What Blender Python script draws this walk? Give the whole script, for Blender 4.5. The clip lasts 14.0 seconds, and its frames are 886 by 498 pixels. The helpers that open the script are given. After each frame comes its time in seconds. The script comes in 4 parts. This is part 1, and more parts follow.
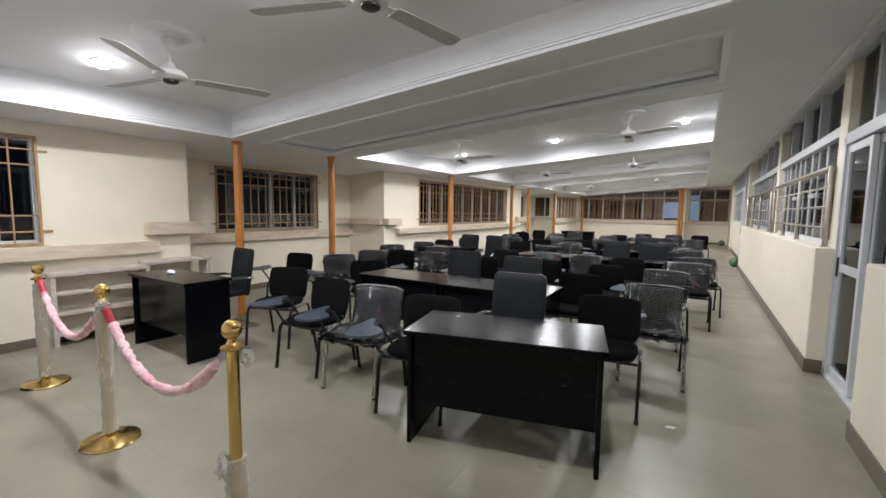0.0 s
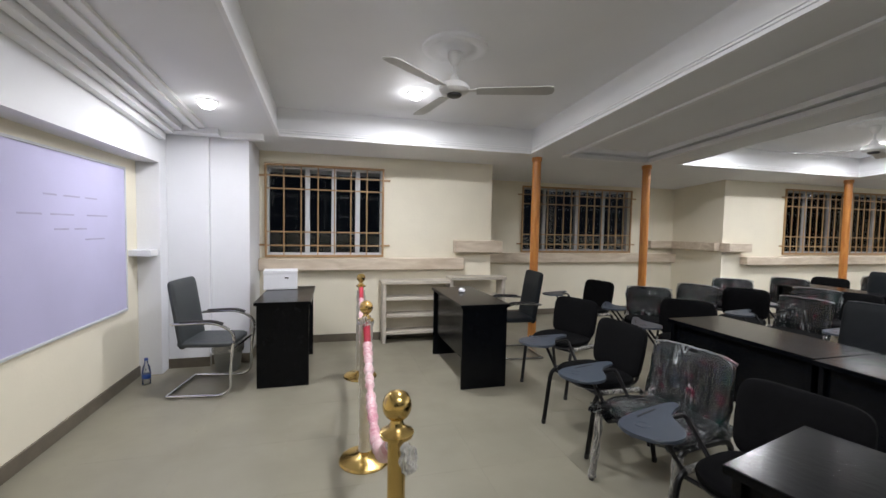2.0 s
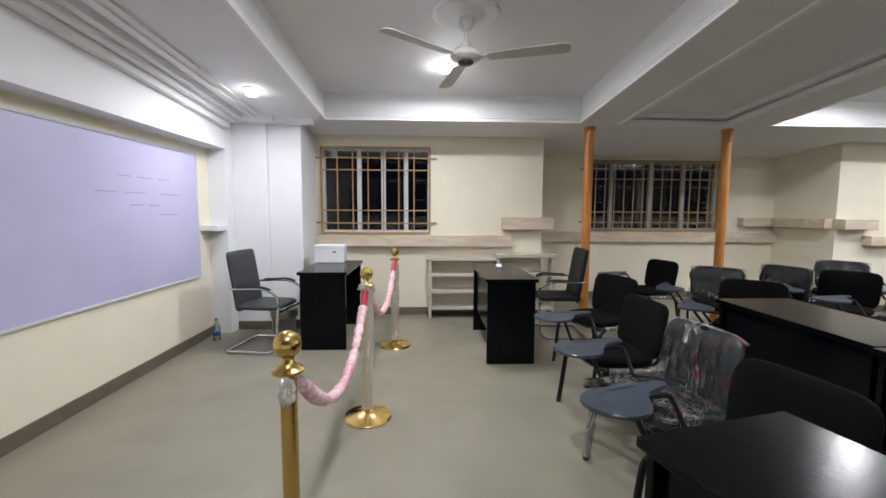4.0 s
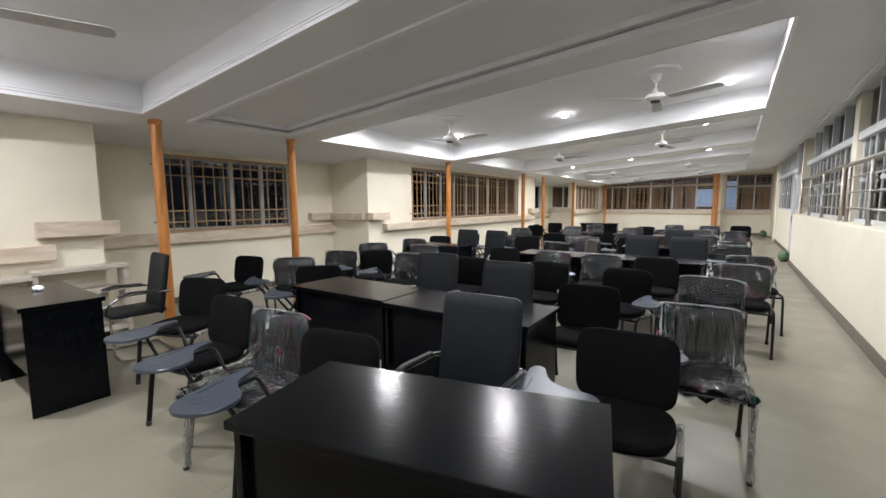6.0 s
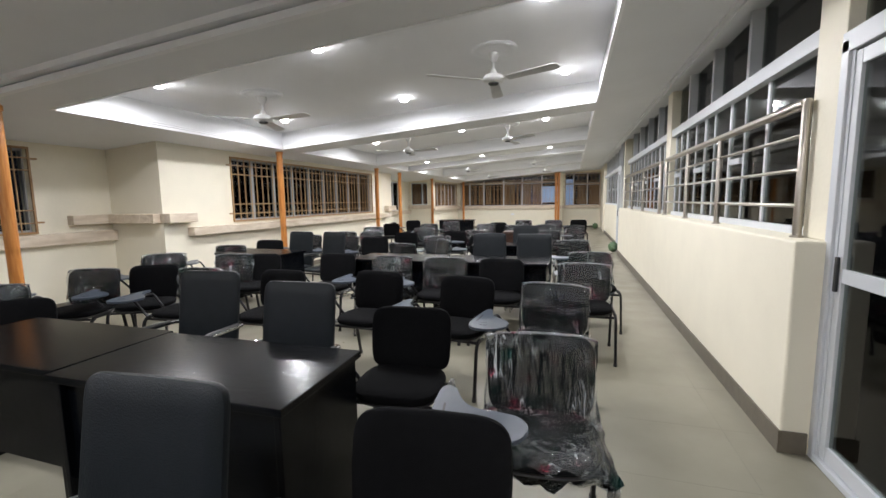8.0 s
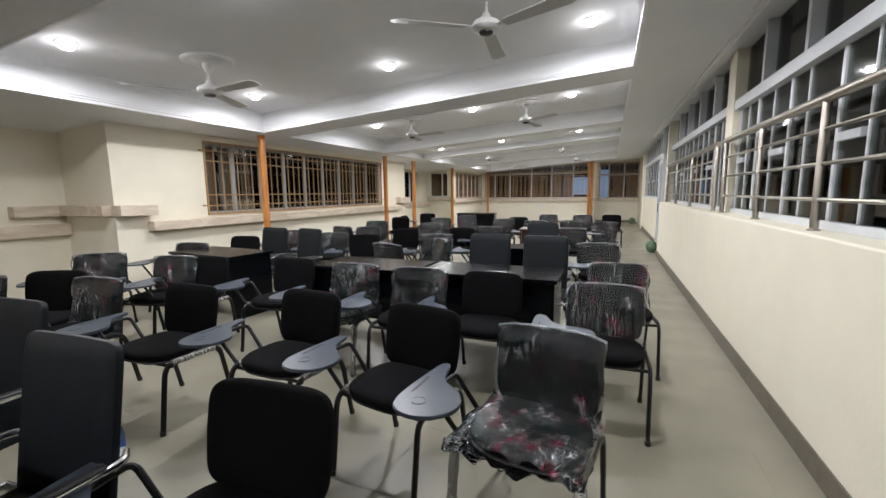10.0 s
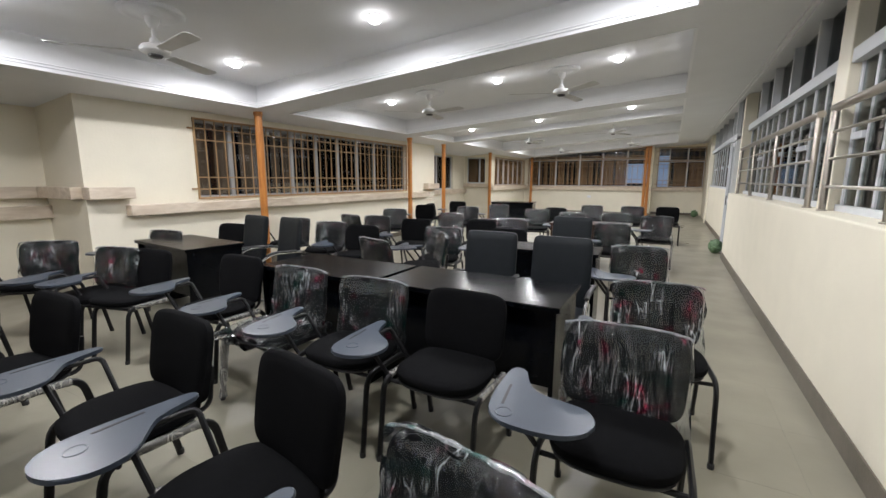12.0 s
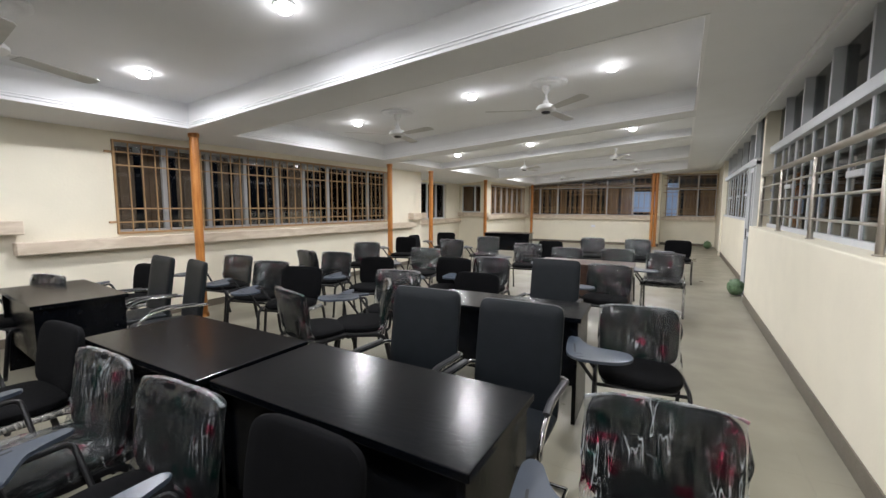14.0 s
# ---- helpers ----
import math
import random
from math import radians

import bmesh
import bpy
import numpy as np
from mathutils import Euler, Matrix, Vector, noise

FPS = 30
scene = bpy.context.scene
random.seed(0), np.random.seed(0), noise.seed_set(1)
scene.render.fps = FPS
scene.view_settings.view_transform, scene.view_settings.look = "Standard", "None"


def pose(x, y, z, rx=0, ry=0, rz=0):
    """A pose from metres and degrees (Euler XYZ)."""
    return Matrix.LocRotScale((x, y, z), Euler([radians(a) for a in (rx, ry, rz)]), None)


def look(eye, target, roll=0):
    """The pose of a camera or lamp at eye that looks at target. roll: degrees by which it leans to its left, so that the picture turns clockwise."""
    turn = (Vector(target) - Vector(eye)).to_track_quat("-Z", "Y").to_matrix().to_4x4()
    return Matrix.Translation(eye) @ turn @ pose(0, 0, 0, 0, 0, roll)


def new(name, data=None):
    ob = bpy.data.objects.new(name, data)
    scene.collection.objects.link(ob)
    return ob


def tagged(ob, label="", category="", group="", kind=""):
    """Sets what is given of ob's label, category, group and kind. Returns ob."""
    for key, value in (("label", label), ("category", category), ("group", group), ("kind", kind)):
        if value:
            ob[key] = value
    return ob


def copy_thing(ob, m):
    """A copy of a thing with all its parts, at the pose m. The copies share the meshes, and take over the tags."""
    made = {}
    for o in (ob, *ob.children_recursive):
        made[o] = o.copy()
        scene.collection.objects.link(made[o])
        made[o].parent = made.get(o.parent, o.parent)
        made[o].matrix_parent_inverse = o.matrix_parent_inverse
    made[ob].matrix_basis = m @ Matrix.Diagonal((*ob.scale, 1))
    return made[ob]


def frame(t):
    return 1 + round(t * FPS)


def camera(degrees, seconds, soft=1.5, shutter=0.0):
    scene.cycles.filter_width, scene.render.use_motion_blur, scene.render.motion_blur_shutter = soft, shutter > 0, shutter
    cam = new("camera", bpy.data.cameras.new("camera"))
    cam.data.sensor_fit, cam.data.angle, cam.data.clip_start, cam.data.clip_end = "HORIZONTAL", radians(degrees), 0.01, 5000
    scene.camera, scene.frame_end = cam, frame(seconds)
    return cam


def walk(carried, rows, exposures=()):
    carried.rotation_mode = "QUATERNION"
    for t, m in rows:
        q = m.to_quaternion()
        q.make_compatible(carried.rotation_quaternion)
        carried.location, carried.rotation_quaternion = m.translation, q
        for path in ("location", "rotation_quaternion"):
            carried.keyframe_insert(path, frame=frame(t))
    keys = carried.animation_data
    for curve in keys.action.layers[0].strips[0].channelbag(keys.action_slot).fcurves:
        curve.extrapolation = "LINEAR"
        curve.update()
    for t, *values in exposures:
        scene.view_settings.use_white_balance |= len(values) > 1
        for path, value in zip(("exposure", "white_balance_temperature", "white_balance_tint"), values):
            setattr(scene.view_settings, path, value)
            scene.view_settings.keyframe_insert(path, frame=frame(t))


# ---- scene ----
cam = camera(94.0, 14.0)
PATH = [
    (0, (0.351, -0.226, 1.503), (-0.703, 1.464, 1.32), 0.7),
    (0.5, (0.092, 0.045, 1.562), (-1.094, 1.643, 1.373), 1.1),
    (1, (-0.129, 0.33, 1.53), (-1.561, 1.716, 1.371), 0.8),
    (1.5, (-0.181, 0.569, 1.54), (-1.914, 1.559, 1.407), 0.9),
    (2, (-0.202, 0.592, 1.491), (-2.13, 1.114, 1.387), 1.1),
    (2.2, (-0.166, 0.627, 1.524), (-2.137, 0.953, 1.414), 0.9),
    (2.7, (-0.143, 0.788, 1.479), (-2.139, 0.735, 1.353), 0.8),
    (3.25, (-0.119, 0.962, 1.445), (-2.103, 0.767, 1.295), 0.6),
    (3.8, (-0.094, 1.135, 1.411), (-2.085, 1.080, 1.237), 0.45),
    (4.3, (-0.071, 1.296, 1.377), (-2.036, 1.616, 1.18), 0.3),
    (4.5, (0.009, 1.332, 1.393), (-1.919, 1.818, 1.176), 0.4),
    (5, (0.057, 1.328, 1.415), (-1.685, 2.285, 1.197), -0.0),
    (5.5, (0.085, 1.253, 1.408), (-1.369, 2.611, 1.205), -0.4),
    (6, (0.154, 1.159, 1.466), (-0.99, 2.786, 1.253), -0.4),
    (6.5, (0.163, 1.225, 1.455), (-0.725, 3.004, 1.239), -0.5),
    (7, (0.142, 1.519, 1.436), (-0.571, 3.374, 1.223), -0.5),
    (7.5, (0.14, 1.842, 1.439), (-0.486, 3.727, 1.215), -0.5),
    (8, (0.13, 2.274, 1.442), (-0.461, 4.167, 1.212), -0.9),
    (8.2, (0.14, 2.415, 1.425), (-0.449, 4.311, 1.206), -0.8),
    (10.5, (0.331, 3.784, 1.446), (-0.482, 5.588, 1.156), -0.5),
    (11, (0.405, 4.048, 1.439), (-0.48, 5.815, 1.133), -0.4),
    (11.5, (0.358, 4.354, 1.447), (-0.566, 6.098, 1.122), -0.1),
    (12, (0.369, 4.638, 1.426), (-0.578, 6.368, 1.094), 0.2),
    (12.5, (0.36, 4.959, 1.433), (-0.588, 6.691, 1.114), 0.4),
    (13, (0.393, 5.243, 1.446), (-0.561, 6.977, 1.163), 0.4),
    (13.5, (0.361, 5.554, 1.463), (-0.609, 7.285, 1.218), 0.2),
    (14, (0.368, 5.831, 1.482), (-0.626, 7.555, 1.278), 0.2),
]
walk(cam, [(t, look(e, g, r)) for t, e, g, r in PATH],
     exposures=[(0, 0.12), (1, 0.14), (2, -0.04), (4.5, 0.03), (5.5, 0.2), (6.5, 0.36), (8, 0.3), (10.5, 0.02), (14, 0.03)])

# ---- light ----
world = bpy.data.worlds.new("night")
scene.world = world
world.use_nodes = True
world.node_tree.nodes["Background"].inputs[0].default_value = (0.35, 0.45, 0.7, 1)
world.node_tree.nodes["Background"].inputs[1].default_value = 0.006
LAMP_WATTS, GLOW_WATTS = 34.0, 1.15


def soffit(x):
    """Height of the sloping ceiling's lower face."""
    return 2.425 + 0.0727 * (x + 4.94)


# ---- materials ----
def mat(name, color, rough=0.5, metal=0.0, vary=0.0, scale=8.0, bump=0.0, bump_scale=60.0, spec=None, color2=None, coat=0.0,
        rough_vary=0.0, coords="Object"):
    m = bpy.data.materials.new(name)
    m.use_nodes = True
    nt = m.node_tree
    b = nt.nodes["Principled BSDF"]
    b.inputs["Base Color"].default_value = (*color, 1)
    b.inputs["Roughness"].default_value = rough
    b.inputs["Metallic"].default_value = metal
    b.inputs["Coat Weight"].default_value = coat
    if spec is not None:
        b.inputs["Specular IOR Level"].default_value = spec
    tc = nt.nodes.new("ShaderNodeNewGeometry" if coords == "Position" else "ShaderNodeTexCoord")
    if vary or color2 or rough_vary:
        n1 = nt.nodes.new("ShaderNodeTexNoise")
        n1.inputs["Scale"].default_value = scale
        n1.inputs["Detail"].default_value = 6
        nt.links.new(tc.outputs[coords], n1.inputs["Vector"])
        n2 = nt.nodes.new("ShaderNodeTexNoise")
        n2.inputs["Scale"].default_value = scale * 0.13
        n2.inputs["Detail"].default_value = 3
        nt.links.new(tc.outputs[coords], n2.inputs["Vector"])
        add = nt.nodes.new("ShaderNodeMath")
        add.operation = "ADD"
        nt.links.new(n1.outputs["Fac"], add.inputs[0])
        nt.links.new(n2.outputs["Fac"], add.inputs[1])
        r = nt.nodes.new("ShaderNodeMapRange")
        r.inputs["From Min"].default_value = 0.7
        r.inputs["From Max"].default_value = 1.3
        nt.links.new(add.outputs[0], r.inputs["Value"])
        mix = nt.nodes.new("ShaderNodeMix")
        mix.data_type = "RGBA"
        other = color2 or tuple(c * (1 - vary) for c in color)
        mix.inputs[6].default_value = (*color, 1)
        mix.inputs[7].default_value = (*other, 1)
        nt.links.new(r.outputs[0], mix.inputs[0])
        nt.links.new(mix.outputs[2], b.inputs["Base Color"])
        if rough_vary:
            rr = nt.nodes.new("ShaderNodeMapRange")
            rr.inputs["To Min"].default_value = rough - rough_vary
            rr.inputs["To Max"].default_value = rough + rough_vary
            nt.links.new(r.outputs[0], rr.inputs["Value"])
            nt.links.new(rr.outputs[0], b.inputs["Roughness"])
    if bump:
        n3 = nt.nodes.new("ShaderNodeTexNoise")
        n3.inputs["Scale"].default_value = bump_scale
        n3.inputs["Detail"].default_value = 5
        nt.links.new(tc.outputs[coords], n3.inputs["Vector"])
        bp = nt.nodes.new("ShaderNodeBump")
        bp.inputs["Strength"].default_value = bump
        bp.inputs["Distance"].default_value = 0.01
        nt.links.new(n3.outputs["Fac"], bp.inputs["Height"])
        nt.links.new(bp.outputs[0], b.inputs["Normal"])
    return m


CREAM = mat("cream_paint", (0.83, 0.778, 0.635), 0.55, vary=0.07, scale=3, bump=0.12, bump_scale=35)
WHITE_WALL = mat("white_paint", (0.78, 0.79, 0.82), 0.55, vary=0.05, scale=3, bump=0.1, bump_scale=35)
CEILING = mat("ceiling_paint", (0.81, 0.82, 0.835), 0.7, vary=0.06, scale=2, bump=0.08, bump_scale=25)
CORNICE = mat("cornice_paint", (0.88, 0.885, 0.90), 0.5, vary=0.04, scale=3, bump=0.06, bump_scale=30)
FLOOR = mat("floor_finish", (0.272, 0.254, 0.194), 0.36, color2=(0.216, 0.202, 0.155), scale=2.2, bump=0.05, bump_scale=18, rough_vary=0.1, coords="Position")
def tile_mat():
    """The floor finish, a little different from tile to tile."""
    m = FLOOR.copy()
    m.name = "floor_tile"
    nt = m.node_tree
    b = nt.nodes["Principled BSDF"]
    src = b.inputs["Base Color"].links[0].from_socket
    info = nt.nodes.new("ShaderNodeObjectInfo")
    r = nt.nodes.new("ShaderNodeMapRange")
    r.inputs["To Min"].default_value, r.inputs["To Max"].default_value = 0.992, 1.008
    nt.links.new(info.outputs["Random"], r.inputs["Value"])
    hsv = nt.nodes.new("ShaderNodeHueSaturation")
    nt.links.new(r.outputs[0], hsv.inputs["Value"])
    nt.links.new(src, hsv.inputs["Color"])
    nt.links.new(hsv.outputs[0], b.inputs["Base Color"])
    return m


TILE = tile_mat()
GROUT = mat("floor_grout", (0.262, 0.246, 0.190), 0.5, vary=0.25, scale=10)
SKIRT = mat("skirting_tile", (0.15, 0.127, 0.095), 0.4, vary=0.3, scale=12, bump=0.1)
# White frames greyed: shade deep behind the grille put into the colour.
SHADED_ALU = mat("shaded_aluminium", (0.34, 0.34, 0.34), 0.4, vary=0.08, scale=10)
ALU = mat("white_aluminium", (0.60, 0.62, 0.645), 0.35, vary=0.05, scale=10)
STEEL = mat("stainless_steel", (0.46, 0.425, 0.37), 0.3, 1.0, vary=0.15, scale=6)
CHROME = mat("chrome", (0.66, 0.67, 0.68), 0.14, 1.0, vary=0.1)
GOLD = mat("polished_brass", (0.78, 0.55, 0.20), 0.2, 1.0, vary=0.2, scale=9, rough_vary=0.06)
FABRIC = mat("black_fabric", (0.0042, 0.0043, 0.005), 0.95, vary=0.35, scale=40, bump=0.35, bump_scale=420, spec=0.12)
LEATHER = mat("black_leatherette", (0.011, 0.0138, 0.0165), 0.45, vary=0.25, scale=14, bump=0.2, bump_scale=180, spec=0.18)
GREY_LEATHER = mat("grey_leatherette", (0.045, 0.052, 0.056), 0.5, vary=0.25, scale=14, bump=0.2, bump_scale=180)
BLACK_TUBE = mat("black_powder_coat", (0.008, 0.008, 0.009), 0.4, vary=0.2, scale=30, spec=0.3)
BLACK_PLASTIC = mat("black_plastic", (0.02, 0.02, 0.022), 0.45, vary=0.2, scale=25, bump=0.05, bump_scale=200)
TABLET_GREY = mat("grey_tablet", (0.052, 0.066, 0.088), 0.3, vary=0.15, scale=12, bump=0.05, bump_scale=250)
BRONZE_BAR = mat("bronze_painted_steel", (0.43, 0.265, 0.125), 0.42, color2=(0.32, 0.19, 0.085), scale=14, bump=0.06)
PINK = mat("pink_velvet", (0.66, 0.27, 0.34), 0.32, color2=(0.86, 0.70, 0.70), scale=60, bump=0.9, bump_scale=75)
RED = mat("red_velvet", (0.5, 0.02, 0.05), 0.6, vary=0.3, scale=40)
BOX_WHITE = mat("white_carton", (0.78, 0.79, 0.82), 0.5, vary=0.05, scale=6)
BOTTLE_BLUE = mat("blue_label", (0.04, 0.10, 0.36), 0.35, vary=0.2, scale=20)
GREEN = mat("green_plastic", (0.12, 0.20, 0.10), 0.45, vary=0.4, scale=30, bump=0.4, bump_scale=60)
BIN = mat("grey_bin", (0.26, 0.27, 0.25), 0.5, vary=0.2, scale=12, bump=0.1)
INK = mat("faint_marker", (0.41, 0.39, 0.57), 0.6, vary=0.2)
BOARD = mat("whiteboard_film", (0.52, 0.50, 0.72), 0.35, vary=0.10, scale=2.5)
PORCELAIN = mat("fan_enamel", (0.70, 0.70, 0.69), 0.35, vary=0.06, scale=10)
BLADE = mat("fan_blade_enamel", (0.52, 0.52, 0.51), 0.4, vary=0.15, scale=9)
CURTAIN = mat("brown_blind", (0.23, 0.125, 0.055), 0.8, vary=0.35, scale=10, bump=0.2)
DARK_CURTAIN = mat("dark_brown_blind", (0.105, 0.072, 0.045), 0.8, vary=0.35, scale=10, bump=0.2)
NIGHT_WALL = mat("outside_backing", (0.10, 0.11, 0.07), 0.8, vary=0.4, scale=2)


def stretched(name, c1, c2, rough, scale, squash, detail=8, coat=0.0, bump=0.1, metal=0.0, spec=0.5):
    """Grain or veins drawn out along one axis."""
    m = bpy.data.materials.new(name)
    m.use_nodes = True
    nt = m.node_tree
    b = nt.nodes["Principled BSDF"]
    b.inputs["Roughness"].default_value = rough
    b.inputs["Coat Weight"].default_value = coat
    b.inputs["Specular IOR Level"].default_value = spec
    b.inputs["Metallic"].default_value = metal
    tc = nt.nodes.new("ShaderNodeTexCoord")
    mp = nt.nodes.new("ShaderNodeMapping")
    mp.inputs["Scale"].default_value = squash
    nt.links.new(tc.outputs["Object"], mp.inputs["Vector"])
    n = nt.nodes.new("ShaderNodeTexNoise")
    n.inputs["Scale"].default_value = scale
    n.inputs["Detail"].default_value = detail
    n.inputs["Distortion"].default_value = 0.6
    nt.links.new(mp.outputs[0], n.inputs["Vector"])
    ramp = nt.nodes.new("ShaderNodeValToRGB")
    ramp.color_ramp.elements[0].position, ramp.color_ramp.elements[1].position = 0.35, 0.68
    ramp.color_ramp.elements[0].color, ramp.color_ramp.elements[1].color = (*c1, 1), (*c2, 1)
    nt.links.new(n.outputs["Fac"], ramp.inputs[0])
    nt.links.new(ramp.outputs[0], b.inputs["Base Color"])
    bp = nt.nodes.new("ShaderNodeBump")
    bp.inputs["Strength"].default_value = bump
    bp.inputs["Distance"].default_value = 0.004
    nt.links.new(n.outputs["Fac"], bp.inputs["Height"])
    nt.links.new(bp.outputs[0], b.inputs["Normal"])
    return m


LAMINATE = stretched("black_wood_laminate", (0.0014, 0.0018, 0.0026), (0.0036, 0.0044, 0.0062), 0.2, 30, (0.7, 1.7, 1.0), bump=0.2, spec=0.16)
BROWN_LAMINATE = stretched("dark_brown_laminate", (0.035, 0.018, 0.012), (0.075, 0.036, 0.024), 0.3, 22, (0.25, 2.0, 2.0), bump=0.2)
POST_WOOD = stretched("varnished_post", (0.44, 0.16, 0.035), (0.60, 0.26, 0.065), 0.32, 14, (3.0, 3.0, 0.25), bump=0.08)
STONE = stretched("travertine", (0.54, 0.445, 0.335), (0.71, 0.62, 0.50), 0.45, 5, (2.0, 0.6, 2.4), bump=0.1)
SHELF_STONE = stretched("beige_shelf", (0.46, 0.42, 0.36), (0.58, 0.53, 0.45), 0.5, 5, (1.0, 1.0, 2.0), bump=0.08)


def glass_mat(name, tint, rough=0.02, share=0.0, ior=1.5):
    m = bpy.data.materials.new(name)
    m.use_nodes = True
    nt = m.node_tree
    nt.nodes.remove(nt.nodes["Principled BSDF"])
    out = nt.nodes["Material Output"]
    tr = nt.nodes.new("ShaderNodeBsdfTransparent")
    tr.inputs[0].default_value = (*tint, 1)
    gl = nt.nodes.new("ShaderNodeBsdfGlossy")
    gl.inputs["Roughness"].default_value = rough
    fr = nt.nodes.new("ShaderNodeFresnel")
    fr.inputs["IOR"].default_value = ior
    ad = nt.nodes.new("ShaderNodeMath")
    ad.operation = "ADD"
    ad.use_clamp = True
    ad.inputs[1].default_value = share
    nt.links.new(fr.outputs[0], ad.inputs[0])
    mx = nt.nodes.new("ShaderNodeMixShader")
    nt.links.new(ad.outputs[0], mx.inputs[0])
    nt.links.new(tr.outputs[0], mx.inputs[1])
    nt.links.new(gl.outputs[0], mx.inputs[2])
    nt.links.new(mx.outputs[0], out.inputs[0])
    return m


GLASS = glass_mat("window_glass", (0.9, 0.91, 0.9), 0.03, 0.0, 1.45)
DARK_GLASS = glass_mat("tinted_glass", (0.30, 0.34, 0.31), 0.03, 0.0, 1.5)


def film_mat(name, haze, tint=(0.9, 0.9, 0.92), spots=False, streak=0.6, gain=1.1, rough=0.07, crease=0.02):
    """Crumpled clear packing film: see-through, with thin white lines painted for crease whitening and glints, sharp
    gloss and, on printed bags, red and green marks.
    """
    m = bpy.data.materials.new(name)
    m.use_nodes = True
    nt = m.node_tree
    nt.nodes.remove(nt.nodes["Principled BSDF"])
    out = nt.nodes["Material Output"]

    def node(kind, **values):
        n = nt.nodes.new(kind)
        for key, value in values.items():
            n.inputs[key].default_value = value
        return n

    def math_node(operation, a, b=None, clamp=False):
        n = nt.nodes.new("ShaderNodeMath")
        n.operation, n.use_clamp = operation, clamp
        for k, v in enumerate((a, b)):
            if isinstance(v, (int, float)):
                n.inputs[k].default_value = v
            elif v is not None:
                nt.links.new(v, n.inputs[k])
        return n.outputs[0]

    tc = nt.nodes.new("ShaderNodeTexCoord")
    info = nt.nodes.new("ShaderNodeObjectInfo")
    shift = nt.nodes.new("ShaderNodeVectorMath")
    shift.operation = "ADD"
    nt.links.new(tc.outputs["Object"], shift.inputs[0])
    nt.links.new(math_node("MULTIPLY", info.outputs["Random"], 17.0), shift.inputs[1])

    def ridge(scale, turn, squash, width):
        mp = node("ShaderNodeMapping", Scale=squash, Rotation=turn)
        nt.links.new(shift.outputs[0], mp.inputs["Vector"])
        n = node("ShaderNodeTexNoise", Scale=scale, Detail=1.5, Distortion=0.18)
        nt.links.new(mp.outputs[0], n.inputs["Vector"])
        off = math_node("ABSOLUTE", math_node("SUBTRACT", n.outputs["Fac"], 0.5))
        return math_node("SUBTRACT", 1.0, math_node("MULTIPLY", off, width), True), n.outputs["Fac"]

    r1, h1 = ridge(8.0, (0.05, 0.16, 0.0), (3.2, 2.0, 0.36), 50.0)
    r2, h2 = ridge(11.0, (-0.1, -0.75, 0.2), (2.8, 2.0, 0.42), 44.0)
    patch = node("ShaderNodeTexNoise", Scale=6.5, Detail=2.0)
    nt.links.new(shift.outputs[0], patch.inputs["Vector"])
    some = node("ShaderNodeMapRange")
    some.inputs["From Min"].default_value, some.inputs["From Max"].default_value = 0.46, 0.66
    nt.links.new(patch.outputs["Fac"], some.inputs["Value"])
    # White lines along the creases carry painted glints as well as whitening.
    lines = math_node("MULTIPLY", math_node("MAXIMUM", r1, math_node("MULTIPLY", r2, 0.6)), some.outputs[0])
    height = math_node("ADD", math_node("MULTIPLY", lines, 0.4), math_node("ADD", math_node("MULTIPLY", h1, 0.8), math_node("MULTIPLY", h2, 0.4)))
    bp = node("ShaderNodeBump", Strength=0.8, Distance=crease)
    nt.links.new(height, bp.inputs["Height"])
    tr = nt.nodes.new("ShaderNodeBsdfTransparent")
    tr.inputs[0].default_value = (0.92, 0.93, 0.94, 1)
    gl = nt.nodes.new("ShaderNodeBsdfGlossy")
    gl.inputs["Roughness"].default_value = rough
    gl.inputs[0].default_value = (0.95, 0.97, 1, 1)
    nt.links.new(bp.outputs[0], gl.inputs["Normal"])
    df = nt.nodes.new("ShaderNodeBsdfDiffuse")
    df.inputs[0].default_value = (*tint, 1)
    cover = math_node("ADD", math_node("MULTIPLY", lines, streak), haze, True)
    if spots:
        n2 = node("ShaderNodeTexNoise", Scale=13.0, Detail=3.0)
        nt.links.new(shift.outputs[0], n2.inputs["Vector"])
        ramp = nt.nodes.new("ShaderNodeValToRGB")
        e = ramp.color_ramp.elements
        e[0].position, e[0].color = 0.34, (0.03, 0.26, 0.20, 1)
        e[1].position, e[1].color = 0.66, (0.62, 0.05, 0.13, 1)
        for at in (0.43, 0.58):
            e.new(at).color = (*tint, 1)
        nt.links.new(n2.outputs["Fac"], ramp.inputs[0])
        nt.links.new(ramp.outputs[0], df.inputs[0])
        far_off = math_node("ABSOLUTE", math_node("SUBTRACT", n2.outputs["Fac"], 0.505))
        print_share = math_node("MULTIPLY", math_node("SUBTRACT", far_off, 0.085, True), 0.36)
        cover = math_node("ADD", cover, print_share, True)
    m1 = nt.nodes.new("ShaderNodeMixShader")
    nt.links.new(cover, m1.inputs[0])
    nt.links.new(tr.outputs[0], m1.inputs[1])
    nt.links.new(df.outputs[0], m1.inputs[2])
    fr = nt.nodes.new("ShaderNodeFresnel")
    fr.inputs["IOR"].default_value = 1.5
    m2 = nt.nodes.new("ShaderNodeMixShader")
    nt.links.new(math_node("MULTIPLY", fr.outputs[0], gain, True), m2.inputs[0])
    nt.links.new(m1.outputs[0], m2.inputs[1])
    nt.links.new(gl.outputs[0], m2.inputs[2])
    nt.links.new(m2.outputs[0], out.inputs[0])
    return m


